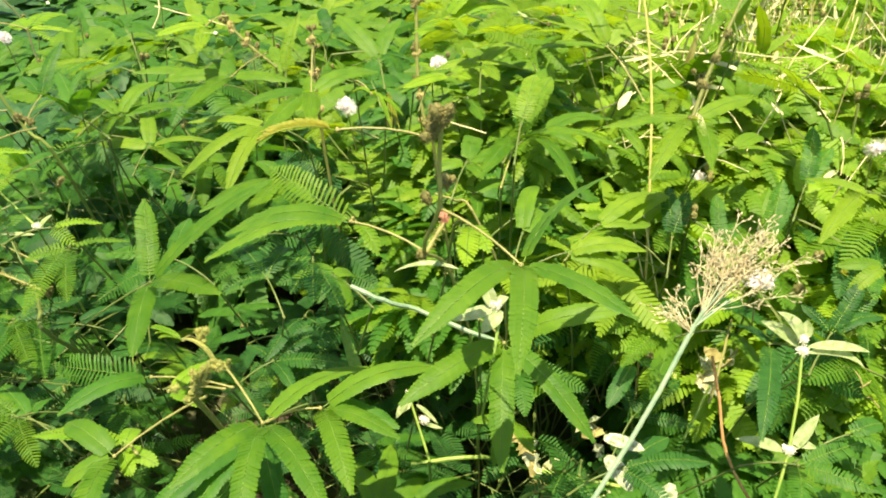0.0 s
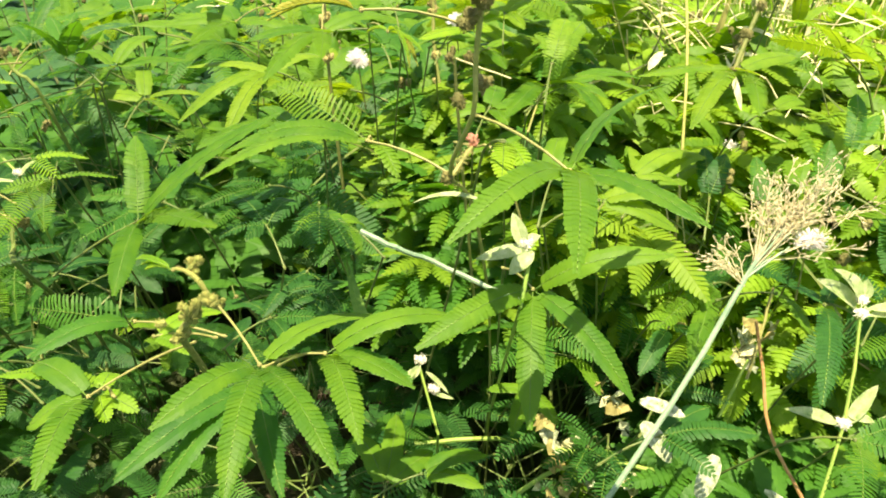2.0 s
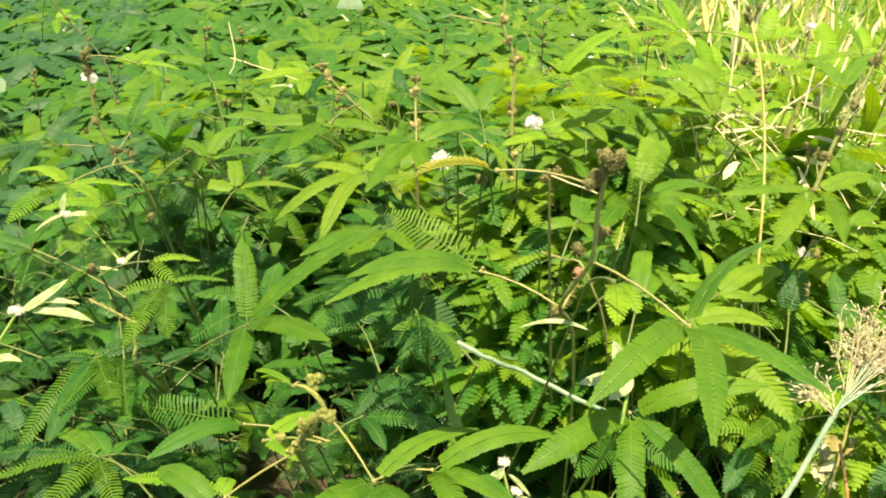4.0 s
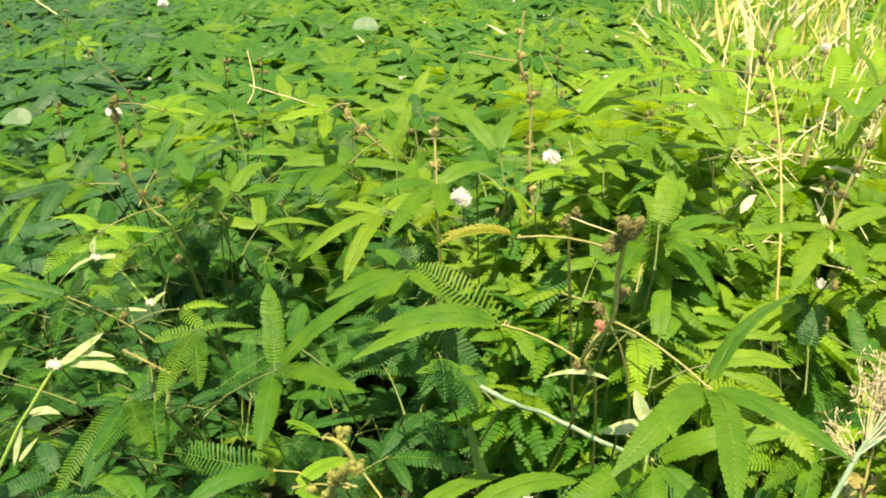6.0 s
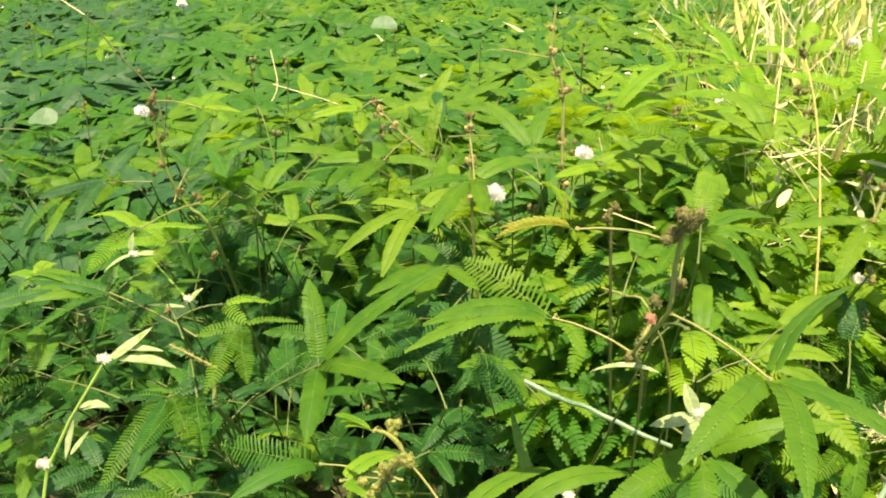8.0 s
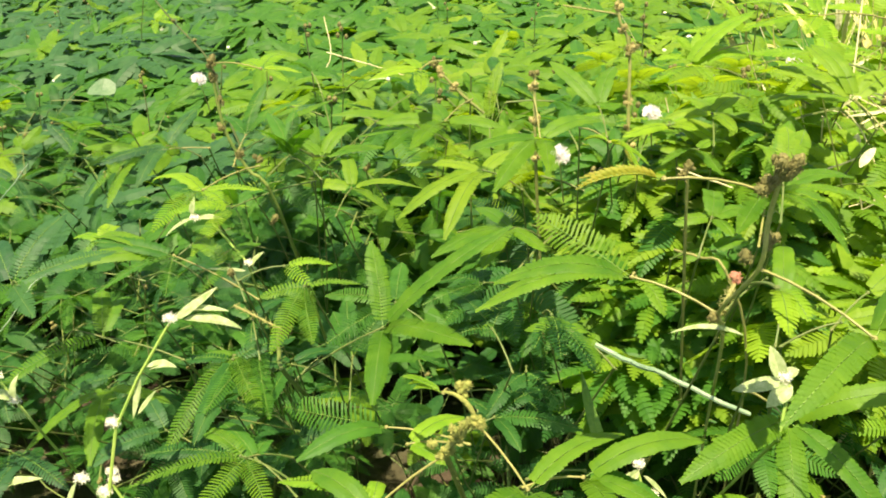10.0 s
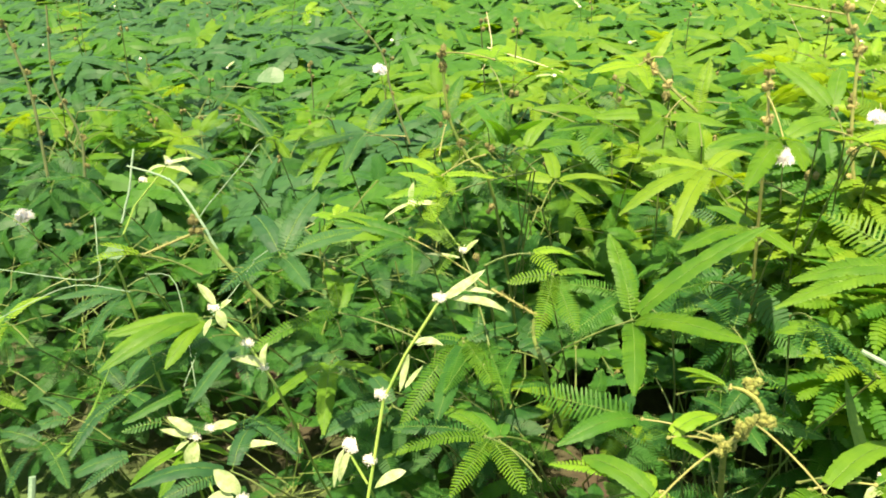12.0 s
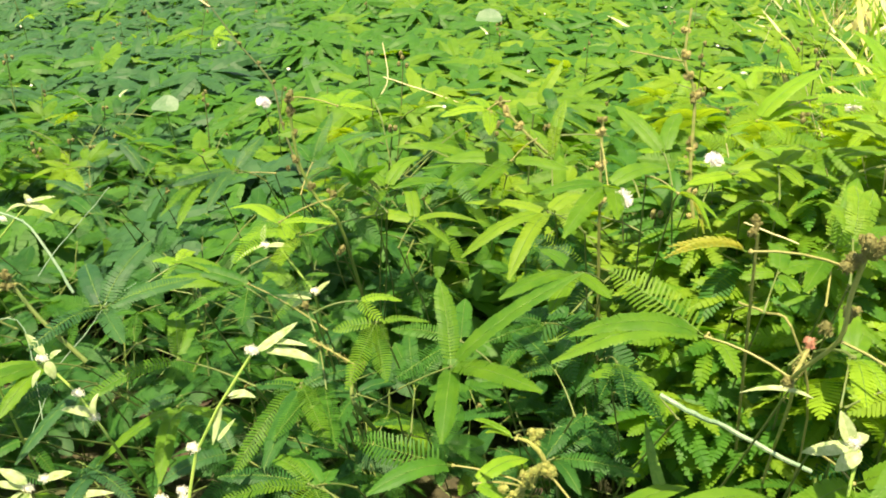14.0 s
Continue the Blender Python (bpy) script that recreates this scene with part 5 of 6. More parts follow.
def far_flowers():
    """Tiny white flower heads sprinkled over the far thicket."""
    r = random.Random(62)
    b = Buf()
    for k in range(55):
        y = 1.3 * (5.5 / 1.3) ** r.random()
        x = r.uniform(-0.2 - 0.9 * y, 0.1 + 0.6 * y)
        p = Vector((x, y, r.uniform(0.40, 0.47) - (0.05 if x < -0.8 else 0)))
        b.blob(p, r.uniform(0.0025, 0.0055), r.uniform(0.002, 0.004), UP, 0, 6, 4, 0.2, r)
        if k % 2:
            lance(b, p, p + Vector((r.uniform(-0.03, 0.03), r.uniform(-0.03, 0.03), r.uniform(-0.005, 0.02))), 0.006, 1)
    ob = new("weed_flowers", b.mesh("weed_flowers", [WHITE, WEED]))
    tagged(ob, "tiny white weed flowers sprinkled over the thicket", "flowers", kind="stuff")


PALESTEM = plain("pale_runner_skin", (0.36, 0.44, 0.20), (0.56, 0.60, 0.36), 90, 0.5)
BLEACHED = plain("bleached_leaf", (0.42, 0.40, 0.19), (0.76, 0.74, 0.46), 160, 0.7, thin=0.2)


def dry_grass():
    """Bleached grass that stands among the sunny side of the thicket, further off."""
    r = random.Random(77)
    b = Buf()
    for k in range(3400):
        y = 0.84 * (4.6 / 0.84) ** r.random()
        x = 0.30 * y + 0.08 - abs(r.gauss(0, 0.06)) * (0.5 + y) + r.uniform(0, 0.42) * y - 0.2 * max(0.0, y - 1.9)
        lean = r.gauss(0, 0.75)
        foot = Vector((x, y, 0.26))
        end = foot + Vector((math.sin(lean) * 0.3, r.gauss(0, 0.08), abs(math.cos(lean)) * r.uniform(0.14, 0.32)))
        if k % 2:
            b.tube(bent(foot, end, 0, 3, 0.010, r), 0.0009, 0.0006, 3, 0 if k % 4 == 1 else 1)
        else:
            lance(b, foot.lerp(end, 0.4), end, r.uniform(0.004, 0.012) * (1.7 if y > 1.9 else 1.0), (2, 3, 1, 3)[k // 2 % 4], 0.4, r.uniform(-0.1, 0.15), 4)
    ob = new("dry_grass", b.mesh("dry_grass", [STRAW, YELLOWSTEM, BLEACHED, YOUNG]))
    tagged(ob, "bleached yellow grass stalks and blades in the sunny thicket", "dry grass", kind="stuff")


def dry_tangle():
    """Broken straw and curled dry blades caught among the leaves of the sunny side."""
    r = random.Random(78)
    b = Buf()
    for k in range(620):
        y = r.uniform(0.72, 1.3)
        x = 0.06 + 0.34 * y + r.gauss(0, 0.11)
        if x < 0.16 or k % 2 == 0:
            continue
        p = Vector((x, y, canopy(x, y) + r.uniform(-0.06, 0.05)))
        d = Vector((r.uniform(-1, 1), r.uniform(-0.7, 0.7), r.uniform(-0.5, 0.7))).normalized() * r.uniform(0.03, 0.10)
        if k % 3:
            b.tube(bent(p - d * 0.5, p + d * 0.5, r.uniform(-0.008, 0.008), 3, 0.003, r), 0.0008, 0.0005, 4, 0 if k % 4 == 1 else 2)
        else:
            lance(b, p - d * 0.3, p + d * 0.3, r.uniform(0.004, 0.009), 2 if k % 2 else 1, r.uniform(0.2, 0.8), r.uniform(-0.15, 0.2), 5)
    ob = new("straw_litter", b.mesh("straw_litter", [STRAW, YELLOWED, BLEACHED]))
    tagged(ob, "broken bleached straw and curled dry blades among the leaves", "dry grass", kind="stuff")


# ---- stems, buds and flower heads of the near plants ----
def knots(plant, pts, n, mat, seed):
    """Spent bud stubs in twos and threes up a flowering stem."""
    c = curved(pts, 8)
    for k in range(n):
        buds(plant, c[int((k + 0.5) / n * (len(c) - 1))], 2 + k % 2, 0.0050, 0.0032, mat, seed + k)


upright(spike, [(0.04, 0.62, 0.0), (0.03, 0.57, 0.30), (0.006, 0.462, 0.474), (-0.011, 0.413, 0.519), (-0.002, 0.384, 0.560), (-0.002, 0.382, 0.585), (-0.001, 0.378, 0.608)], 0.0010, 0.0013, BROWNSTEM)
buds(spike, (-0.001, 0.372, 0.615), 9, 0.0046, 0.0058, BUD, 1150)
buds(spike, (-0.005, 0.380, 0.604), 3, 0.0055, 0.0034, BUD, 1124)
buds(spike, (-0.007, 0.386, 0.566), 2, 0.0045, 0.0040, BUD, 1113)
buds(spike, (0.002, 0.388, 0.572), 2, 0.0040, 0.0040, BUD, 1140)
buds(spike, (-0.011, 0.414, 0.517), 2, 0.0040, 0.0030, BUD, 1062)
buds(spike, (0.001, 0.434, 0.531), 1, 0.0045, 0.001, PINKBUD, 3)
upright(spike, [(-0.010, 0.415, 0.517), (0.001, 0.434, 0.528)], 0.0012, 0.0010, PETIOLE)
upright(cluster, [(-0.130, 0.58, 0.0), (-0.140, 0.474, 0.27), (-0.152, 0.420, 0.385), (-0.156, 0.399, 0.424), (-0.148, 0.398, 0.437), (-0.142, 0.399, 0.450)], 0.0018, 0.0021, HAIRY)
buds(cluster, (-0.149, 0.406, 0.465), 6, 0.0036, 0.0060, HUSK, 1420)
buds(cluster, (-0.150, 0.395, 0.443), 5, 0.0034, 0.0060, HUSK, 1410)
buds(cluster, (-0.139, 0.398, 0.449), 6, 0.0040, 0.0055, HUSK, 1365)
buds(cluster, (-0.148, 0.398, 0.437), 6, 0.0034, 0.0050, HUSK, 1366)
buds(cluster, (-0.155, 0.399, 0.426), 5, 0.0034, 0.0050, HUSK, 1367)
buds(cluster, (-0.163, 0.389, 0.438), 1, 0.0040, 0.0010, HUSK, 1365)
sheath(cluster, [(-0.139, 0.398, 0.452), (-0.143, 0.399, 0.459), (-0.150, 0.402, 0.463), (-0.158, 0.405, 0.463)], 0.0018)
buds(cluster, (-0.141, 0.422, 0.431), 3, 0.0030, 0.0040, HUSK, 330)
buds(middle, (-0.276, 0.480, 0.451), 4, 0.0034, 0.0050, BUD, 345)
buds(middle, (-0.334, 0.535, 0.464), 3, 0.0034, 0.0050, BUD, 255)
buds(left, (-0.409, 0.710, 0.585), 7, 0.0036, 0.0070, BUD, 225)
buds(left, (-0.350, 0.647, 0.519), 4, 0.0034, 0.0050, BUD, 305)
buds(left, (-0.402, 0.686, 0.526), 2, 0.0030, 0.0030, BUD, 232)
buds(bright, (-0.225, 0.838, 0.563), 5, 0.0036, 0.0060, BUD, 625)
buds(bright, (-0.028, 0.856, 0.580), 6, 0.0040, 0.0090, BUD, 958)
buds(bright, (-0.029, 0.837, 0.534), 3, 0.0040, 0.0050, BUD, 952)
buds(bright, (-0.028, 0.824, 0.505), 1, 0.0045, 0.0010, BUD, 952)
buds(bright, (-0.121, 0.742, 0.576), 4, 0.0036, 0.0060, BUD, 790)
buds(bright, (-0.009, 0.562, 0.546), 5, 0.0036, 0.0060, BUD, 1036)
upright(bright, [(0.02, 0.62, 0.30), (-0.002, 0.575, 0.48), (-0.009, 0.562, 0.545)], 0.0012, 0.0011, KNOTTED)
buds(bright, (0.001, 0.631, 0.532), 4, 0.0034, 0.0070, BUD, 1035)
buds(sunny, (0.145, 0.674, 0.652), 6, 0.0040, 0.0080, BUD, 1375)
buds(sunny, (0.165, 0.728, 0.610), 3, 0.0036, 0.0060, BUD, 1365)
buds(far_left, (-0.516, 0.445, 0.514), 6, 0.0032, 0.0080, BUD, 425)
buds(far_left, (-1.008, 0.844, 0.570), 4, 0.0040, 0.0070, BUD, 55)
buds(far_left, (-0.358, 0.688, 0.444), 3, 0.0036, 0.0050, BUD, 925)
buds(sunny, (0.239, 0.733, 0.529), 4, 0.0040, 0.0100, BUD, 1480)
upright(left, [(-0.33, 0.78, 0.20), (-0.355, 0.700, 0.452), (-0.381, 0.700, 0.490), (-0.399, 0.702, 0.525), (-0.405, 0.706, 0.556), (-0.409, 0.709, 0.583)], 0.0017, 0.0013, GREENSTEM)
knots(left, [(-0.381, 0.700, 0.490), (-0.399, 0.702, 0.525), (-0.405, 0.706, 0.556), (-0.409, 0.709, 0.583)], 4, BUD, 81)
upright(left, [(-0.601, 1.228, 0.330), (-0.640, 1.257, 0.407), (-0.664, 1.282, 0.470), (-0.727, 1.303, 0.529), (-0.779, 1.322, 0.583)], 0.0021, 0.0012, DARKSTEM)
upright(left, [(-0.783, 1.323, 0.585), (-0.838, 1.332, 0.616)], 0.0012, 0.0008, STRAW)
upright(bright, [(-0.100, 0.735, 0.30), (-0.113, 0.722, 0.46), (-0.117, 0.719, 0.520), (-0.119, 0.732, 0.552), (-0.120, 0.742, 0.575)], 0.0016, 0.0013, KNOTTED)
knots(bright, [(-0.115, 0.720, 0.490), (-0.117, 0.719, 0.520), (-0.119, 0.732, 0.552), (-0.120, 0.742, 0.575)], 3, KNOT, 41)
upright(bright, [(-0.014, 0.799, 0.440), (-0.026, 0.823, 0.500), (-0.029, 0.855, 0.577), (-0.042, 0.867, 0.610), (-0.040, 0.888, 0.659)], 0.0020, 0.0013, KNOTTED)
knots(bright, [(-0.018, 0.806, 0.455), (-0.026, 0.823, 0.500), (-0.029, 0.855, 0.577), (-0.042, 0.867, 0.610), (-0.040, 0.888, 0.659)], 7, KNOT, 51)
upright(bright, [(-0.043, 0.867, 0.609), (-0.097, 0.867, 0.617)], 0.0009, 0.0008, PETIOLE)
upright(bright, [(-0.172, 0.822, 0.516), (-0.197, 0.828, 0.535), (-0.224, 0.837, 0.560)], 0.0016, 0.0013, KNOTTED)
knots(bright, [(-0.197, 0.828, 0.535), (-0.224, 0.837, 0.560)], 2, KNOT, 71)
upright(sunny, [(0.19, 0.60, 0.0), (0.187, 0.634, 0.34), (0.185, 0.668, 0.475), (0.184, 0.695, 0.539), (0.177, 0.719, 0.598), (0.167, 0.741, 0.640)], 0.0013, 0.0010, YELLOWSTEM)
upright(sunny, [(0.199, 0.621, 0.515), (0.214, 0.639, 0.556), (0.229, 0.654, 0.589), (0.255, 0.678, 0.643)], 0.0018, 0.0013, KNOTTED)
knots(sunny, [(0.199, 0.621, 0.515), (0.214, 0.639, 0.556), (0.229, 0.654, 0.589), (0.255, 0.678, 0.643)], 5, BUD, 91)
upright(far_left, [(-0.934, 0.779, 0.390), (-0.965, 0.816, 0.486), (-0.991, 0.833, 0.538), (-1.010, 0.844, 0.573)], 0.0021, 0.0012, DARKSTEM)
upright(far_left, [(-0.924, 0.832, 0.380), (-0.936, 0.853, 0.430), (-0.976, 0.872, 0.495), (-0.996, 0.910, 0.585)], 0.0021, 0.0012, DARKSTEM)
upright(far_left, [(-0.459, 0.434, 0.459), (-0.492, 0.438, 0.487), (-0.516, 0.444, 0.512)], 0.0017, 0.0012)
upright(far_left, [(-0.510, 0.444, 0.509), (-0.549, 0.426, 0.493)], 0.0010, 0.0008, PETIOLE)
upright(middle, [(-0.269, 0.600, 0.273), (-0.273, 0.467, 0.421), (-0.281, 0.473, 0.439), (-0.282, 0.478, 0.450)], 0.0018, 0.0012)
upright(middle, [(-0.278, 0.480, 0.451), (-0.314, 0.484, 0.467)], 0.0009, 0.0007, PETIOLE)
flower(sunny, (0.249, 0.732, 0.423), 1.05)
flower(sunny, (0.234, 0.513, 0.435), 1.05)
flower(bright, (-0.004, 0.834, 0.512), 0.95)
flower(bright, (-0.094, 0.760, 0.489), 1.05)
flower(left, (-0.614, 1.129, 0.469), 1.10)
flower(far_left, (-0.942, 0.739, 0.353), 1.20)
flower(sunny, (0.228, 1.208, 0.494), 1.10)
flower(sunny, (0.402, 0.703, 0.467), 1.10)
flower(bright, (0.239, 1.242, 0.484), 1.20)
flower(left, (-1.121, 2.578, 0.465), 1.80)
flower(far_left, (-1.803, 2.773, 0.274), 1.70)
flower(sunny, (0.440, 1.319, 0.568), 0.90)
buds(far_left, (-0.962, 0.816, 0.486), 2, 0.0042, 0.004, BUD, 105)
buds(far_left, (-0.974, 0.827, 0.515), 2, 0.0042, 0.004, BUD, 92)
buds(far_left, (-0.991, 0.835, 0.541), 2, 0.0042, 0.004, BUD, 72)
buds(far_left, (-0.949, 0.802, 0.448), 2, 0.0042, 0.004, BUD, 118)
buds(far_left, (-0.931, 0.852, 0.427), 2, 0.0042, 0.004, BUD, 190)
buds(far_left, (-0.957, 0.866, 0.471), 2, 0.0042, 0.004, BUD, 160)
buds(far_left, (-0.978, 0.881, 0.515), 2, 0.0042, 0.004, BUD, 138)
buds(far_left, (-0.988, 0.898, 0.555), 2, 0.0042, 0.004, BUD, 130)
buds(far_left, (-0.920, 0.839, 0.393), 2, 0.0042, 0.004, BUD, 200)
buds(left, (-0.660, 1.282, 0.470), 2, 0.0042, 0.004, BUD, 240)
buds(left, (-0.723, 1.303, 0.529), 2, 0.0042, 0.004, BUD, 175)
buds(left, (-0.637, 1.257, 0.407), 2, 0.0042, 0.004, BUD, 262)
buds(left, (-0.690, 1.293, 0.500), 2, 0.0042, 0.004, BUD, 210)

# ---- white-flowered weeds ----
weed('pale trailing weed with white heads and lance-shaped leaves', [(-0.375, 0.377, 0.346), (-0.373, 0.394, 0.380), (-0.371, 0.410, 0.414), (-0.360, 0.426, 0.441), (-0.342, 0.446, 0.473)], [(-0.342, 0.447, 0.475), (-0.373, 0.411, 0.417), (-0.376, 0.392, 0.377), (-0.390, 0.392, 0.386)], [((-0.339, 0.448, 0.475), (-0.314, 0.463, 0.492), 0.0080), ((-0.333, 0.449, 0.474), (-0.297, 0.455, 0.466), 0.0080), ((-0.337, 0.448, 0.475), (-0.324, 0.455, 0.482), 0.0050), ((-0.353, 0.431, 0.446), (-0.336, 0.435, 0.446), 0.0070), ((-0.358, 0.417, 0.421), (-0.348, 0.426, 0.434), 0.0040), ((-0.393, 0.390, 0.384), (-0.397, 0.378, 0.360), 0.0070), ((-0.352, 0.395, 0.370), (-0.371, 0.385, 0.360), 0.0080), ((-0.335, 0.452, 0.480), (-0.306, 0.458, 0.477), 0.0060), ((-0.358, 0.427, 0.441), (-0.361, 0.415, 0.418), 0.0060), ((-0.355, 0.431, 0.448), (-0.343, 0.436, 0.451), 0.0040)])
weed('weed rosette with yellow-cream leaves and tiny white heads', [(-0.535, 0.446, 0.260), (-0.547, 0.453, 0.282), (-0.558, 0.461, 0.305)], [(-0.558, 0.463, 0.308), (-0.546, 0.469, 0.315)], [((-0.559, 0.464, 0.311), (-0.582, 0.463, 0.324), 0.0100), ((-0.561, 0.462, 0.308), (-0.587, 0.458, 0.314), 0.0080), ((-0.557, 0.462, 0.305), (-0.557, 0.450, 0.281), 0.0130), ((-0.562, 0.460, 0.305), (-0.573, 0.453, 0.296), 0.0080), ((-0.546, 0.469, 0.315), (-0.525, 0.477, 0.319), 0.0080), ((-0.531, 0.466, 0.299), (-0.490, 0.478, 0.303), 0.0090)])
weed('cream-leaved weed sprig close to the ground', [(-0.466, 0.385, 0.323), (-0.472, 0.385, 0.327)], [(-0.472, 0.386, 0.328)], [((-0.477, 0.387, 0.333), (-0.494, 0.389, 0.347), 0.0120), ((-0.478, 0.384, 0.329), (-0.497, 0.378, 0.327), 0.0110), ((-0.475, 0.386, 0.331), (-0.480, 0.391, 0.344), 0.0080)])
weed('slender weed with a pair of pale leaves on a green stem', [(-0.378, 0.667, 0.409), (-0.400, 0.674, 0.430), (-0.416, 0.680, 0.446)], [(-0.430, 0.679, 0.447), (-0.377, 0.667, 0.409)], [((-0.430, 0.679, 0.447), (-0.458, 0.671, 0.430), 0.0070), ((-0.427, 0.679, 0.447), (-0.403, 0.681, 0.447), 0.0060), ((-0.432, 0.680, 0.449), (-0.431, 0.687, 0.466), 0.0060), ((-0.376, 0.666, 0.406), (-0.363, 0.672, 0.419), 0.0070), ((-0.380, 0.664, 0.402), (-0.417, 0.662, 0.403), 0.0040)])
weed('pale weed with white heads on a thick green stem', [(0.218, 0.388, 0.307), (0.235, 0.416, 0.361), (0.241, 0.432, 0.393), (0.244, 0.447, 0.421)], [(0.244, 0.448, 0.424), (0.235, 0.417, 0.364), (0.244, 0.452, 0.431)], [((0.241, 0.450, 0.426), (0.216, 0.458, 0.441), 0.0120), ((0.243, 0.451, 0.429), (0.227, 0.461, 0.447), 0.0120), ((0.247, 0.452, 0.431), (0.248, 0.458, 0.442), 0.0080), ((0.248, 0.447, 0.422), (0.287, 0.442, 0.413), 0.0100), ((0.248, 0.449, 0.426), (0.290, 0.447, 0.423), 0.0080), ((0.231, 0.417, 0.363), (0.199, 0.421, 0.370), 0.0090), ((0.238, 0.417, 0.363), (0.256, 0.428, 0.385), 0.0100), ((0.238, 0.419, 0.368), (0.254, 0.417, 0.365), 0.0060)])
weed('weed with broad cream leaves round a white head', [(0.031, 0.409, 0.444), (0.036, 0.423, 0.471)], [(0.033, 0.425, 0.475)], [((0.033, 0.424, 0.473), (0.005, 0.421, 0.466), 0.0100), ((0.035, 0.425, 0.474), (0.041, 0.427, 0.479), 0.0080), ((0.032, 0.424, 0.473), (0.025, 0.433, 0.490), 0.0080), ((0.037, 0.423, 0.471), (0.024, 0.417, 0.459), 0.0100), ((0.010, 0.436, 0.494), (-0.031, 0.436, 0.492), 0.0050)], back=0.34)
weed('weed with narrow cream leaves and a white head', [(-0.484, 0.475, 0.362), (-0.511, 0.483, 0.395), (-0.538, 0.486, 0.418)], [(-0.539, 0.487, 0.420), (-0.510, 0.483, 0.394), (-0.496, 0.478, 0.377)], [((-0.538, 0.488, 0.422), (-0.554, 0.492, 0.438), 0.0090), ((-0.535, 0.487, 0.418), (-0.528, 0.483, 0.405), 0.0080), ((-0.533, 0.488, 0.420), (-0.525, 0.493, 0.426), 0.0060), ((-0.494, 0.479, 0.377), (-0.521, 0.474, 0.383), 0.0080), ((-0.494, 0.478, 0.375), (-0.494, 0.487, 0.395), 0.0070), ((-0.539, 0.483, 0.412), (-0.544, 0.476, 0.399), 0.0060)])
weed('distant weed sprig with pale leaves', [(-0.790, 0.716, 0.362), (-0.781, 0.733, 0.391), (-0.751, 0.760, 0.432)], [(-0.748, 0.763, 0.436), (-0.775, 0.747, 0.418)], [((-0.748, 0.762, 0.435), (-0.720, 0.772, 0.441), 0.0080), ((-0.751, 0.760, 0.432), (-0.721, 0.764, 0.423), 0.0100), ((-0.751, 0.760, 0.432), (-0.772, 0.750, 0.424), 0.0080), ((-0.748, 0.763, 0.436), (-0.755, 0.765, 0.444), 0.0070)])
weed('drooping weed sprig with mottled cream leaves', [(-0.404, 0.455, 0.299), (-0.419, 0.461, 0.319)], [(-0.420, 0.465, 0.328), (-0.418, 0.463, 0.323)], [((-0.420, 0.462, 0.321), (-0.425, 0.450, 0.299), 0.0080)])
weed('small pale weed sprig in the shade under the leaves', [(-0.011, 0.497, 0.280), (-0.019, 0.508, 0.303), (-0.026, 0.517, 0.324)], [(-0.026, 0.520, 0.330), (-0.015, 0.511, 0.311)], [((-0.028, 0.517, 0.324), (-0.038, 0.511, 0.312), 0.0080), ((-0.026, 0.518, 0.326), (-0.034, 0.513, 0.316), 0.0060), ((-0.022, 0.516, 0.322), (-0.004, 0.510, 0.307), 0.0060), ((-0.015, 0.510, 0.307), (0.000, 0.508, 0.304), 0.0040)])

# ---- grasses, dry stalks ----
panicle([(0.071, 0.363, 0.325), (0.087, 0.372, 0.343), (0.119, 0.395, 0.388), (0.139, 0.411, 0.418), (0.161, 0.430, 0.456)], (0.211, 0.464, 0.502), 0.074)
small_panicle((0.160, 0.427, 0.451), (0.138, 0.441, 0.476))
rod('broken_stalk', 'pale grey-green broken grass stalk lying across the leaves', 'stalk', [(-0.067, 0.501, 0.443), (-0.043, 0.496, 0.434), (-0.019, 0.505, 0.420), (0.020, 0.500, 0.404), (0.041, 0.501, 0.395)], 0.0018, 0.0016, CULM)
rod('dry_twig', 'short tan bare leaf stalk between the mimosas', 'stalk', [(-0.006, 0.596, 0.474), (0.008, 0.573, 0.479), (0.022, 0.550, 0.481), (0.05, 0.56, 0.40), (0.06, 0.60, 0.2)], 0.0010, 0.0009, PETIOLE)
rod('bare_twig', 'thin red-brown bare stem rising from the litter', 'stalk', [(0.245, 0.418, 0.272), (0.231, 0.429, 0.292), (0.209, 0.449, 0.329), (0.203, 0.469, 0.367), (0.198, 0.483, 0.394)], 0.0013, 0.0011, REDSTEM)
rod('dry_twig', 'thin tan dry stem beside the panicle', 'stalk', [(0.212, 0.506, 0.331), (0.222, 0.522, 0.361), (0.230, 0.537, 0.391)], 0.0012, 0.0010, PETIOLE)
rod('weed_runner', 'yellow-green creeping weed stem', 'stalk', [(-0.030, 0.569, 0.209), (0.035, 0.571, 0.216), (0.078, 0.495, 0.271), (0.134, 0.489, 0.262), (0.165, 0.485, 0.255), (0.222, 0.470, 0.230)], 0.0020, 0.0016, WEEDSTEM)
rod('weed_runner', 'yellow-green creeping weed stem', 'stalk', [(0.044, 0.478, 0.237), (0.078, 0.488, 0.257), (0.109, 0.489, 0.262)], 0.0020, 0.0015, WEEDSTEM)
rod('weed_runner', 'pale green bare weed stem with a white node', 'stalk', [(0.192, 0.493, 0.306), (0.204, 0.504, 0.327), (0.213, 0.513, 0.344)], 0.0012, 0.0010, WEEDSTEM)
rod('dry_stalk', 'pale dry grass stalk bent among the leaves', 'stalk', [(-0.736, 0.610, 0.430), (-0.730, 0.597, 0.400), (-0.732, 0.585, 0.374), (-0.820, 0.565, 0.384)], 0.0006, 0.0004, CULM)
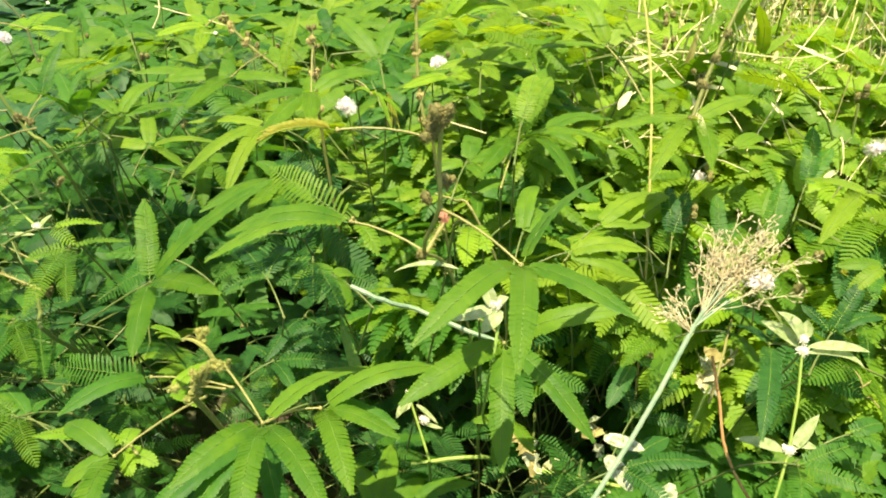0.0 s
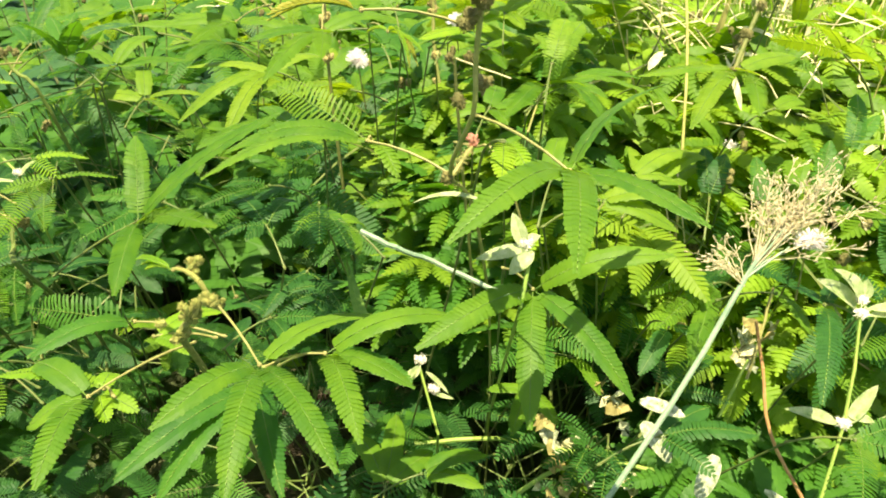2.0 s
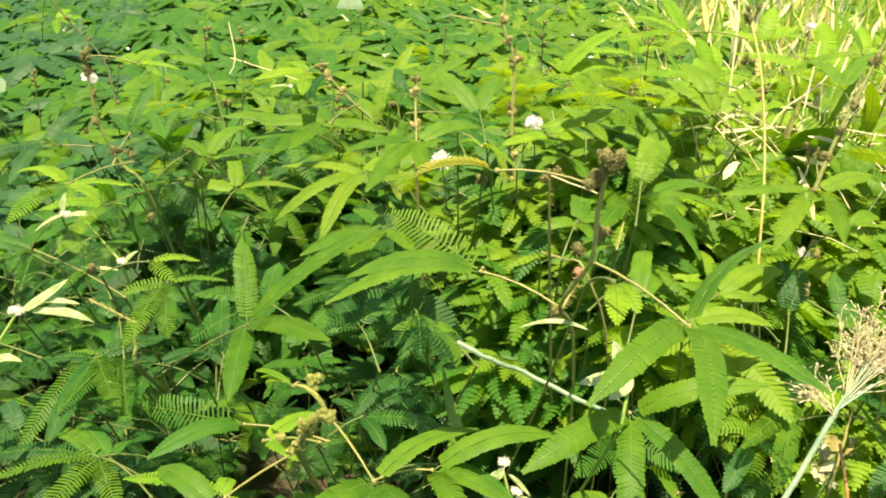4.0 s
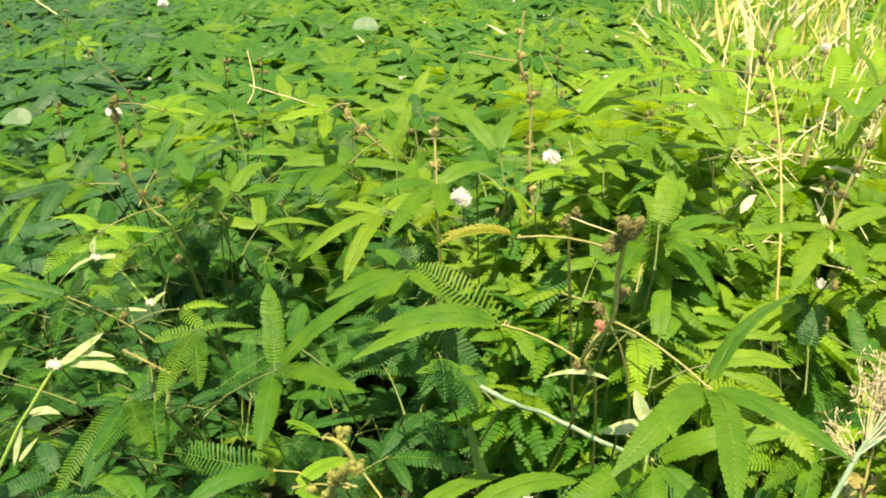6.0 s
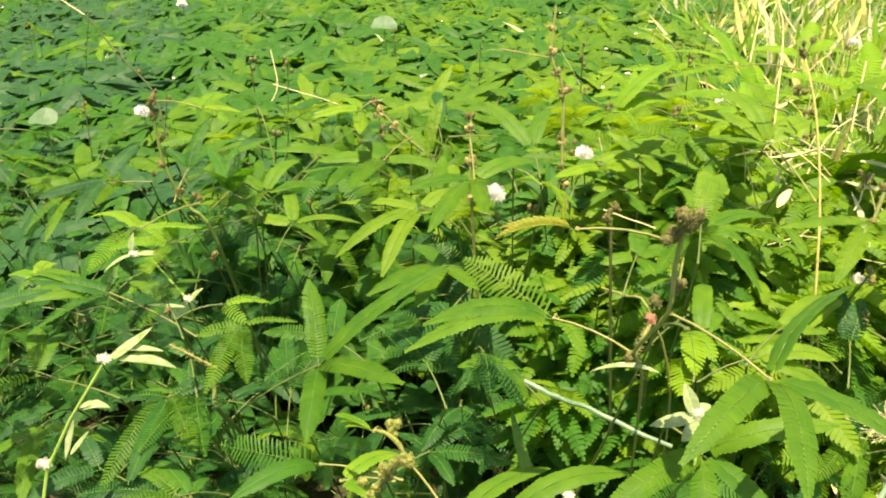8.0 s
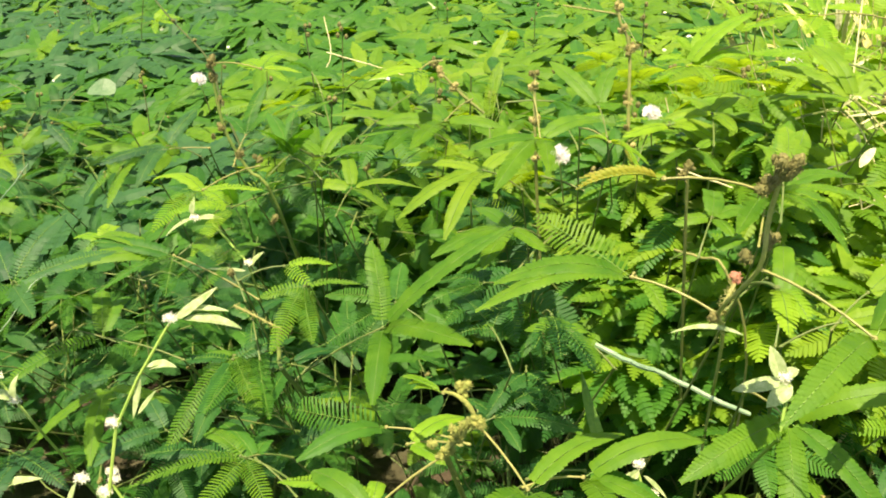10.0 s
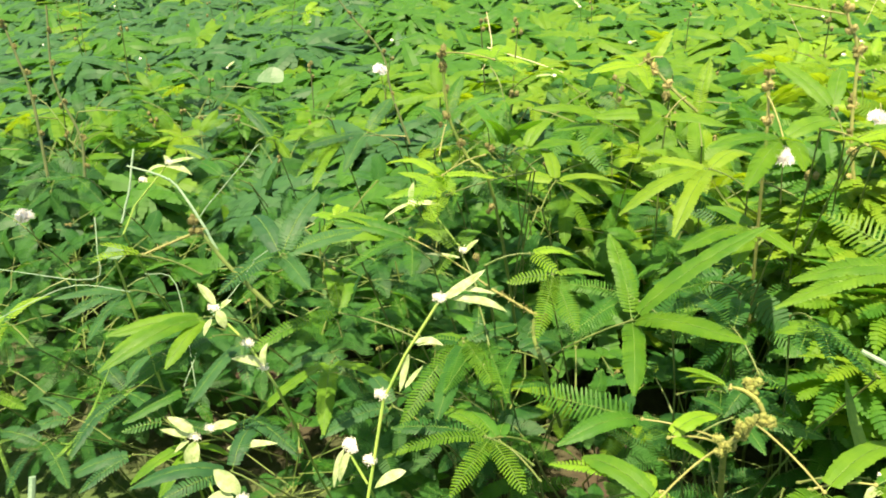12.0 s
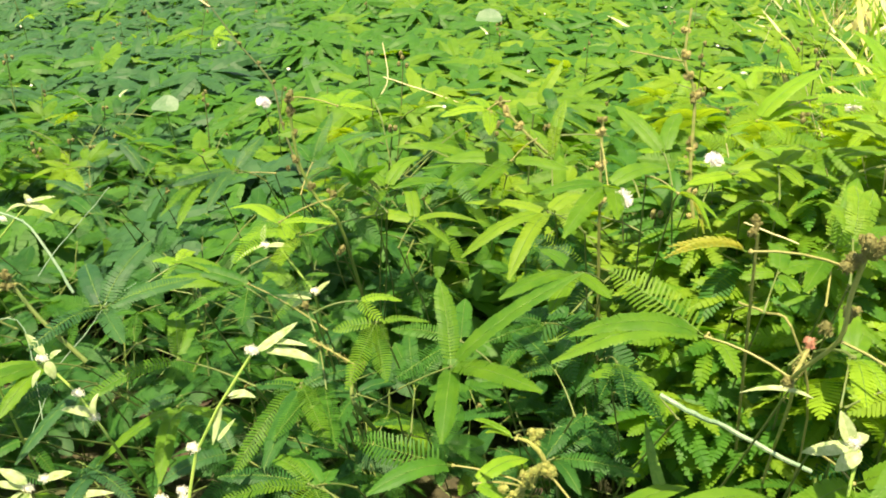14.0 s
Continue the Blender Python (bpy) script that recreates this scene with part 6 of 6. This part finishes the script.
rod('dry_stalk', 'pale dry grass stalk bent among the leaves', 'stalk', [(-0.846, 0.530, 0.325), (-0.795, 0.556, 0.350), (-0.749, 0.578, 0.369), (-0.694, 0.589, 0.363)], 0.0006, 0.0004, CULM)
rod('dry_stalk', 'pale dry grass stalk bent among the leaves', 'stalk', [(-0.634, 0.565, 0.278), (-0.626, 0.582, 0.308)], 0.0006, 0.0004, CULM)
rod('dry_stalk', 'pale dry grass stalk bent among the leaves', 'stalk', [(-0.616, 0.599, 0.338), (-0.593, 0.619, 0.368), (-0.579, 0.634, 0.391), (-0.554, 0.649, 0.408)], 0.0006, 0.0004, CULM)
rod('dry_stalk', 'pale dry grass stalk bent among the leaves', 'stalk', [(-0.644, 0.628, 0.416), (-0.628, 0.645, 0.442), (-0.604, 0.665, 0.472), (-0.588, 0.680, 0.494)], 0.0006, 0.0004, CULM)
rod('dry_stalk', 'pale dry grass stalk bent among the leaves', 'stalk', [(-0.623, 0.568, 0.278), (-0.652, 0.604, 0.369), (-0.683, 0.600, 0.379)], 0.0006, 0.0004, CULM)
rod('grass_stalk', 'pale green grass stem leaning among the leaves', 'grass', [(-0.642, 0.670, 0.377), (-0.669, 0.680, 0.415), (-0.699, 0.687, 0.445), (-0.743, 0.681, 0.459)], 0.0016, 0.0010, CULM)
rod('grass_stalk', 'pale green grass stem leaning among the leaves', 'grass', [(-0.759, 0.677, 0.394), (-0.755, 0.694, 0.428), (-0.755, 0.713, 0.467)], 0.0014, 0.0010, CULM)
rod('cut_stalk', 'cut whitish stalk stub', 'stalk', [(-0.663, 0.379, 0.261), (-0.664, 0.396, 0.299)], 0.0030, 0.0028, CULM)
tuft = thing('grass_tuft', 'sparse tuft of narrow green grass blades', 'grass')
blade(tuft, [(-0.721, 0.492, 0.234), (-0.702, 0.516, 0.273), (-0.688, 0.540, 0.317)], 0.0022)
blade(tuft, [(-0.736, 0.484, 0.225), (-0.699, 0.513, 0.266), (-0.641, 0.549, 0.309)], 0.0022)
blade(tuft, [(-0.761, 0.463, 0.196), (-0.784, 0.478, 0.240), (-0.802, 0.496, 0.289)], 0.0022)
blade(tuft, [(-0.813, 0.461, 0.220), (-0.779, 0.458, 0.196)], 0.0022)
blade(tuft, [(-0.805, 0.472, 0.240), (-0.770, 0.486, 0.249), (-0.685, 0.504, 0.239)], 0.0022)
tuft = thing('grass_tuft', 'single dark green grass blade in the shade', 'grass')
blade(tuft, [(-0.062, 0.472, 0.387), (-0.070, 0.483, 0.407), (-0.076, 0.493, 0.427)], 0.0045)
rod('dry_straw', 'bleached dry straw standing in the sun', 'straw', [(0.251, 1.125, 0.661), (0.263, 1.116, 0.637), (0.281, 1.107, 0.612)], 0.0014, 0.0011, STRAW)
rod('dry_straw', 'bleached dry straw standing in the sun', 'straw', [(0.356, 1.208, 0.561), (0.367, 1.200, 0.541), (0.382, 1.193, 0.521)], 0.0010, 0.0008, STRAW)
rod('dry_straw', 'bleached dry straw standing in the sun', 'straw', [(0.236, 0.881, 0.458), (0.269, 0.910, 0.523), (0.318, 0.929, 0.562), (0.353, 0.956, 0.621)], 0.0009, 0.0007, STRAW)
rod('dry_straw', 'bleached dry straw standing in the sun', 'straw', [(0.117, 0.754, 0.480), (0.161, 0.762, 0.493), (0.190, 0.769, 0.506)], 0.0009, 0.0007, STRAW)
rod('dry_straw', 'bleached dry straw standing in the sun', 'straw', [(0.137, 0.867, 0.489), (0.154, 0.856, 0.459)], 0.0011, 0.0008, STRAW)
rod('dry_straw', 'bleached dry straw standing in the sun', 'straw', [(0.220, 0.813, 0.459), (0.200, 0.829, 0.502), (0.181, 0.837, 0.524)], 0.0008, 0.0006, STRAW)
rod('dry_straw', 'bleached dry straw standing in the sun', 'straw', [(0.204, 0.878, 0.413), (0.245, 0.910, 0.485), (0.262, 0.926, 0.522)], 0.0008, 0.0006, STRAW)
rod('dry_straw', 'bleached dry straw standing in the sun', 'straw', [(0.223, 0.904, 0.493), (0.260, 0.913, 0.509), (0.299, 0.914, 0.507)], 0.0012, 0.0009, STRAW)
rod('dry_straw', 'bleached dry straw standing in the sun', 'straw', [(0.237, 0.981, 0.456), (0.247, 1.043, 0.605), (0.241, 1.062, 0.650)], 0.0010, 0.0008, STRAW)
rod('dry_straw', 'bleached dry straw standing in the sun', 'straw', [(0.291, 0.879, 0.451), (0.319, 0.913, 0.527), (0.341, 0.938, 0.586)], 0.0014, 0.0011, STRAW)
rod('dry_straw', 'bleached dry straw standing in the sun', 'straw', [(0.312, 0.978, 0.453), (0.325, 0.987, 0.472), (0.347, 1.037, 0.588)], 0.0012, 0.0009, STRAW)
rod('dry_straw', 'bleached dry straw standing in the sun', 'straw', [(0.258, 1.203, 0.557), (0.271, 1.232, 0.625), (0.286, 1.243, 0.648)], 0.0010, 0.0008, STRAW)
rod('dry_straw', 'bleached dry straw standing in the sun', 'straw', [(0.320, 0.891, 0.482), (0.338, 0.899, 0.500), (0.354, 0.920, 0.546)], 0.0018, 0.0014, STRAW)
rod('dry_straw', 'bleached dry straw standing in the sun', 'straw', [(-0.007, 0.623, 0.530), (0.035, 0.620, 0.517)], 0.0007, 0.0006, STRAW)
rod('dry_straw', 'bleached dry straw standing in the sun', 'straw', [(-0.528, 1.504, 0.444), (-0.446, 1.500, 0.423), (-0.381, 1.497, 0.405)], 0.0012, 0.0009, STRAW)
rod('dry_straw', 'bleached dry straw standing in the sun', 'straw', [(-0.536, 1.486, 0.401), (-0.520, 1.504, 0.441), (-0.536, 1.529, 0.505)], 0.0012, 0.0009, STRAW)
straw_tuft((0.36, 1.0), 34, 41)
straw_tuft((0.55, 1.35), 26, 42)
straw_tuft((0.28, 0.84), 26, 43)
straw_tuft((0.42, 0.86), 26, 47)
straw_tuft((0.75, 1.7), 22, 44)
straw_tuft((0.46, 1.15), 24, 45)
straw_tuft((0.62, 1.0), 20, 46)
broad_leaf('round pale green leaf among the thicket', (-0.928, 1.391, 0.393), 0.055)
broad_leaf('heart-shaped pale green leaf above the thicket', (-0.434, 2.294, 0.463), 0.075)
broad_leaf('round pale green leaf among the thicket', (-0.717, 0.603, 0.397), 0.022)
oval_leaf('mottled cream oval leaf on the litter', (0.107, 0.402, 0.371), (0.125, 0.391, 0.351), 0.013)
oval_leaf('mottled cream oval leaf on the litter', (0.106, 0.408, 0.382), (0.133, 0.404, 0.375), 0.010)
oval_leaf('grey-green oval leaf low in the shade', (0.151, 0.393, 0.356), (0.141, 0.381, 0.332), 0.012)
oval_leaf('pale cream leaf bleached by the sun', (0.206, 0.431, 0.295), (0.233, 0.421, 0.277), 0.008)
litter((0.067, 0.504, 0.287), 905)
litter((0.078, 0.490, 0.261), 930)
litter((0.074, 0.478, 0.238), 920)
litter((0.056, 0.510, 0.299), 880)
litter((0.108, 0.515, 0.312), 1000)
litter((0.121, 0.509, 0.300), 1030)
litter((0.085, 0.482, 0.246), 945)
litter((0.227, 0.521, 0.359), 1290)
litter((0.216, 0.525, 0.366), 1265)
litter((0.065, 0.482, 0.246), 200, BLEACHED, 0.6)
litter((0.220, 0.534, 0.352), 201, BLEACHED, 1.0)
litter((0.128, 0.502, 0.287), 202, MOTTLED, 0.7)
litter((0.220, 0.523, 0.331), 203, MOTTLED, 0.5)
litter((0.103, 0.483, 0.249), 204, MOTTLED, 0.8)
litter((0.212, 0.526, 0.337), 205, BLEACHED, 0.8)
litter((0.216, 0.535, 0.353), 206, MOTTLED, 0.8)
litter((0.227, 0.534, 0.351), 207, BLEACHED, 0.6)
litter((0.120, 0.513, 0.307), 208, MOTTLED, 1.1)
litter((0.096, 0.488, 0.259), 209, LITTER, 0.9)
litter((0.235, 0.536, 0.357), 210, BLEACHED, 0.6)
litter((0.237, 0.536, 0.356), 211, LITTER, 0.9)
litter((0.136, 0.484, 0.253), 212, BLEACHED, 0.6)
litter((0.073, 0.504, 0.289), 213, MOTTLED, 0.7)
litter((0.074, 0.495, 0.272), 214, LITTER, 0.8)
litter((0.135, 0.481, 0.247), 215, LITTER, 0.7)
litter((0.218, 0.525, 0.335), 216, MOTTLED, 0.9)
litter((0.130, 0.483, 0.250), 217, BLEACHED, 0.6)
litter((0.113, 0.511, 0.304), 218, BLEACHED, 0.7)
litter((0.122, 0.510, 0.302), 219, MOTTLED, 0.5)
litter((0.073, 0.499, 0.278), 220, MOTTLED, 1.1)
litter((0.217, 0.529, 0.342), 221, BLEACHED, 1.1)
litter((0.217, 0.528, 0.341), 222, LITTER, 0.8)
litter((0.075, 0.473, 0.228), 223, MOTTLED, 0.8)
litter((0.088, 0.496, 0.274), 224, BLEACHED, 1.0)
litter((0.060, 0.474, 0.229), 225, BLEACHED, 0.9)
rod('weed_runner', 'pale whitish-green creeping weed stem', 'stalk', [(0.141, 0.485, 0.256), (0.156, 0.481, 0.251), (0.184, 0.475, 0.242), (0.233, 0.465, 0.228), (0.266, 0.459, 0.219), (0.311, 0.456, 0.215), (0.377, 0.453, 0.213)], 0.0021, 0.0018, PALESTEM)
weed('pale weed shoot on the creeping stem', [(0.266, 0.459, 0.219), (0.259, 0.461, 0.222), (0.256, 0.463, 0.226)], [(0.255, 0.464, 0.227), (0.257, 0.458, 0.217)], [((0.253, 0.466, 0.229), (0.224, 0.478, 0.249), 0.0110), ((0.256, 0.463, 0.225), (0.252, 0.455, 0.211), 0.0080), ((0.257, 0.464, 0.227), (0.271, 0.456, 0.213), 0.0080)])
rod('dead_twig', 'thin brown dead twig in the litter', 'stalk', [(0.307, 0.541, 0.328), (0.333, 0.532, 0.314), (0.340, 0.528, 0.308)], 0.0009, 0.0006, LITTER)
rod('dead_twig', 'thin brown dead twig in the litter', 'stalk', [(0.334, 0.530, 0.310), (0.346, 0.536, 0.320), (0.359, 0.540, 0.328)], 0.0009, 0.0006, LITTER)
rod('dead_twig', 'thin brown dead twig in the litter', 'stalk', [(0.328, 0.548, 0.340), (0.346, 0.544, 0.334), (0.351, 0.537, 0.324)], 0.0009, 0.0006, LITTER)
rod('dead_twig', 'thin brown dead twig in the litter', 'stalk', [(0.342, 0.531, 0.312), (0.356, 0.533, 0.316), (0.365, 0.528, 0.308)], 0.0009, 0.0006, LITTER)
rod('dead_twig', 'thin brown dead twig in the litter', 'stalk', [(0.319, 0.535, 0.318), (0.330, 0.541, 0.328), (0.333, 0.547, 0.340)], 0.0009, 0.0006, LITTER)
buds(shade, (0.314, 0.587, 0.420), 2, 0.0060, 0.003, BUD, 1415)
buds(shade, (0.297, 0.574, 0.397), 2, 0.0060, 0.003, BUD, 1378)
buds(shade, (0.172, 0.540, 0.353), 2, 0.0060, 0.003, BUD, 1110)
litter((0.332, 0.576, 0.411), 91, YELLOWED, 0.5)
dry_grass()
dry_tangle()
far_shoots()
far_flowers()
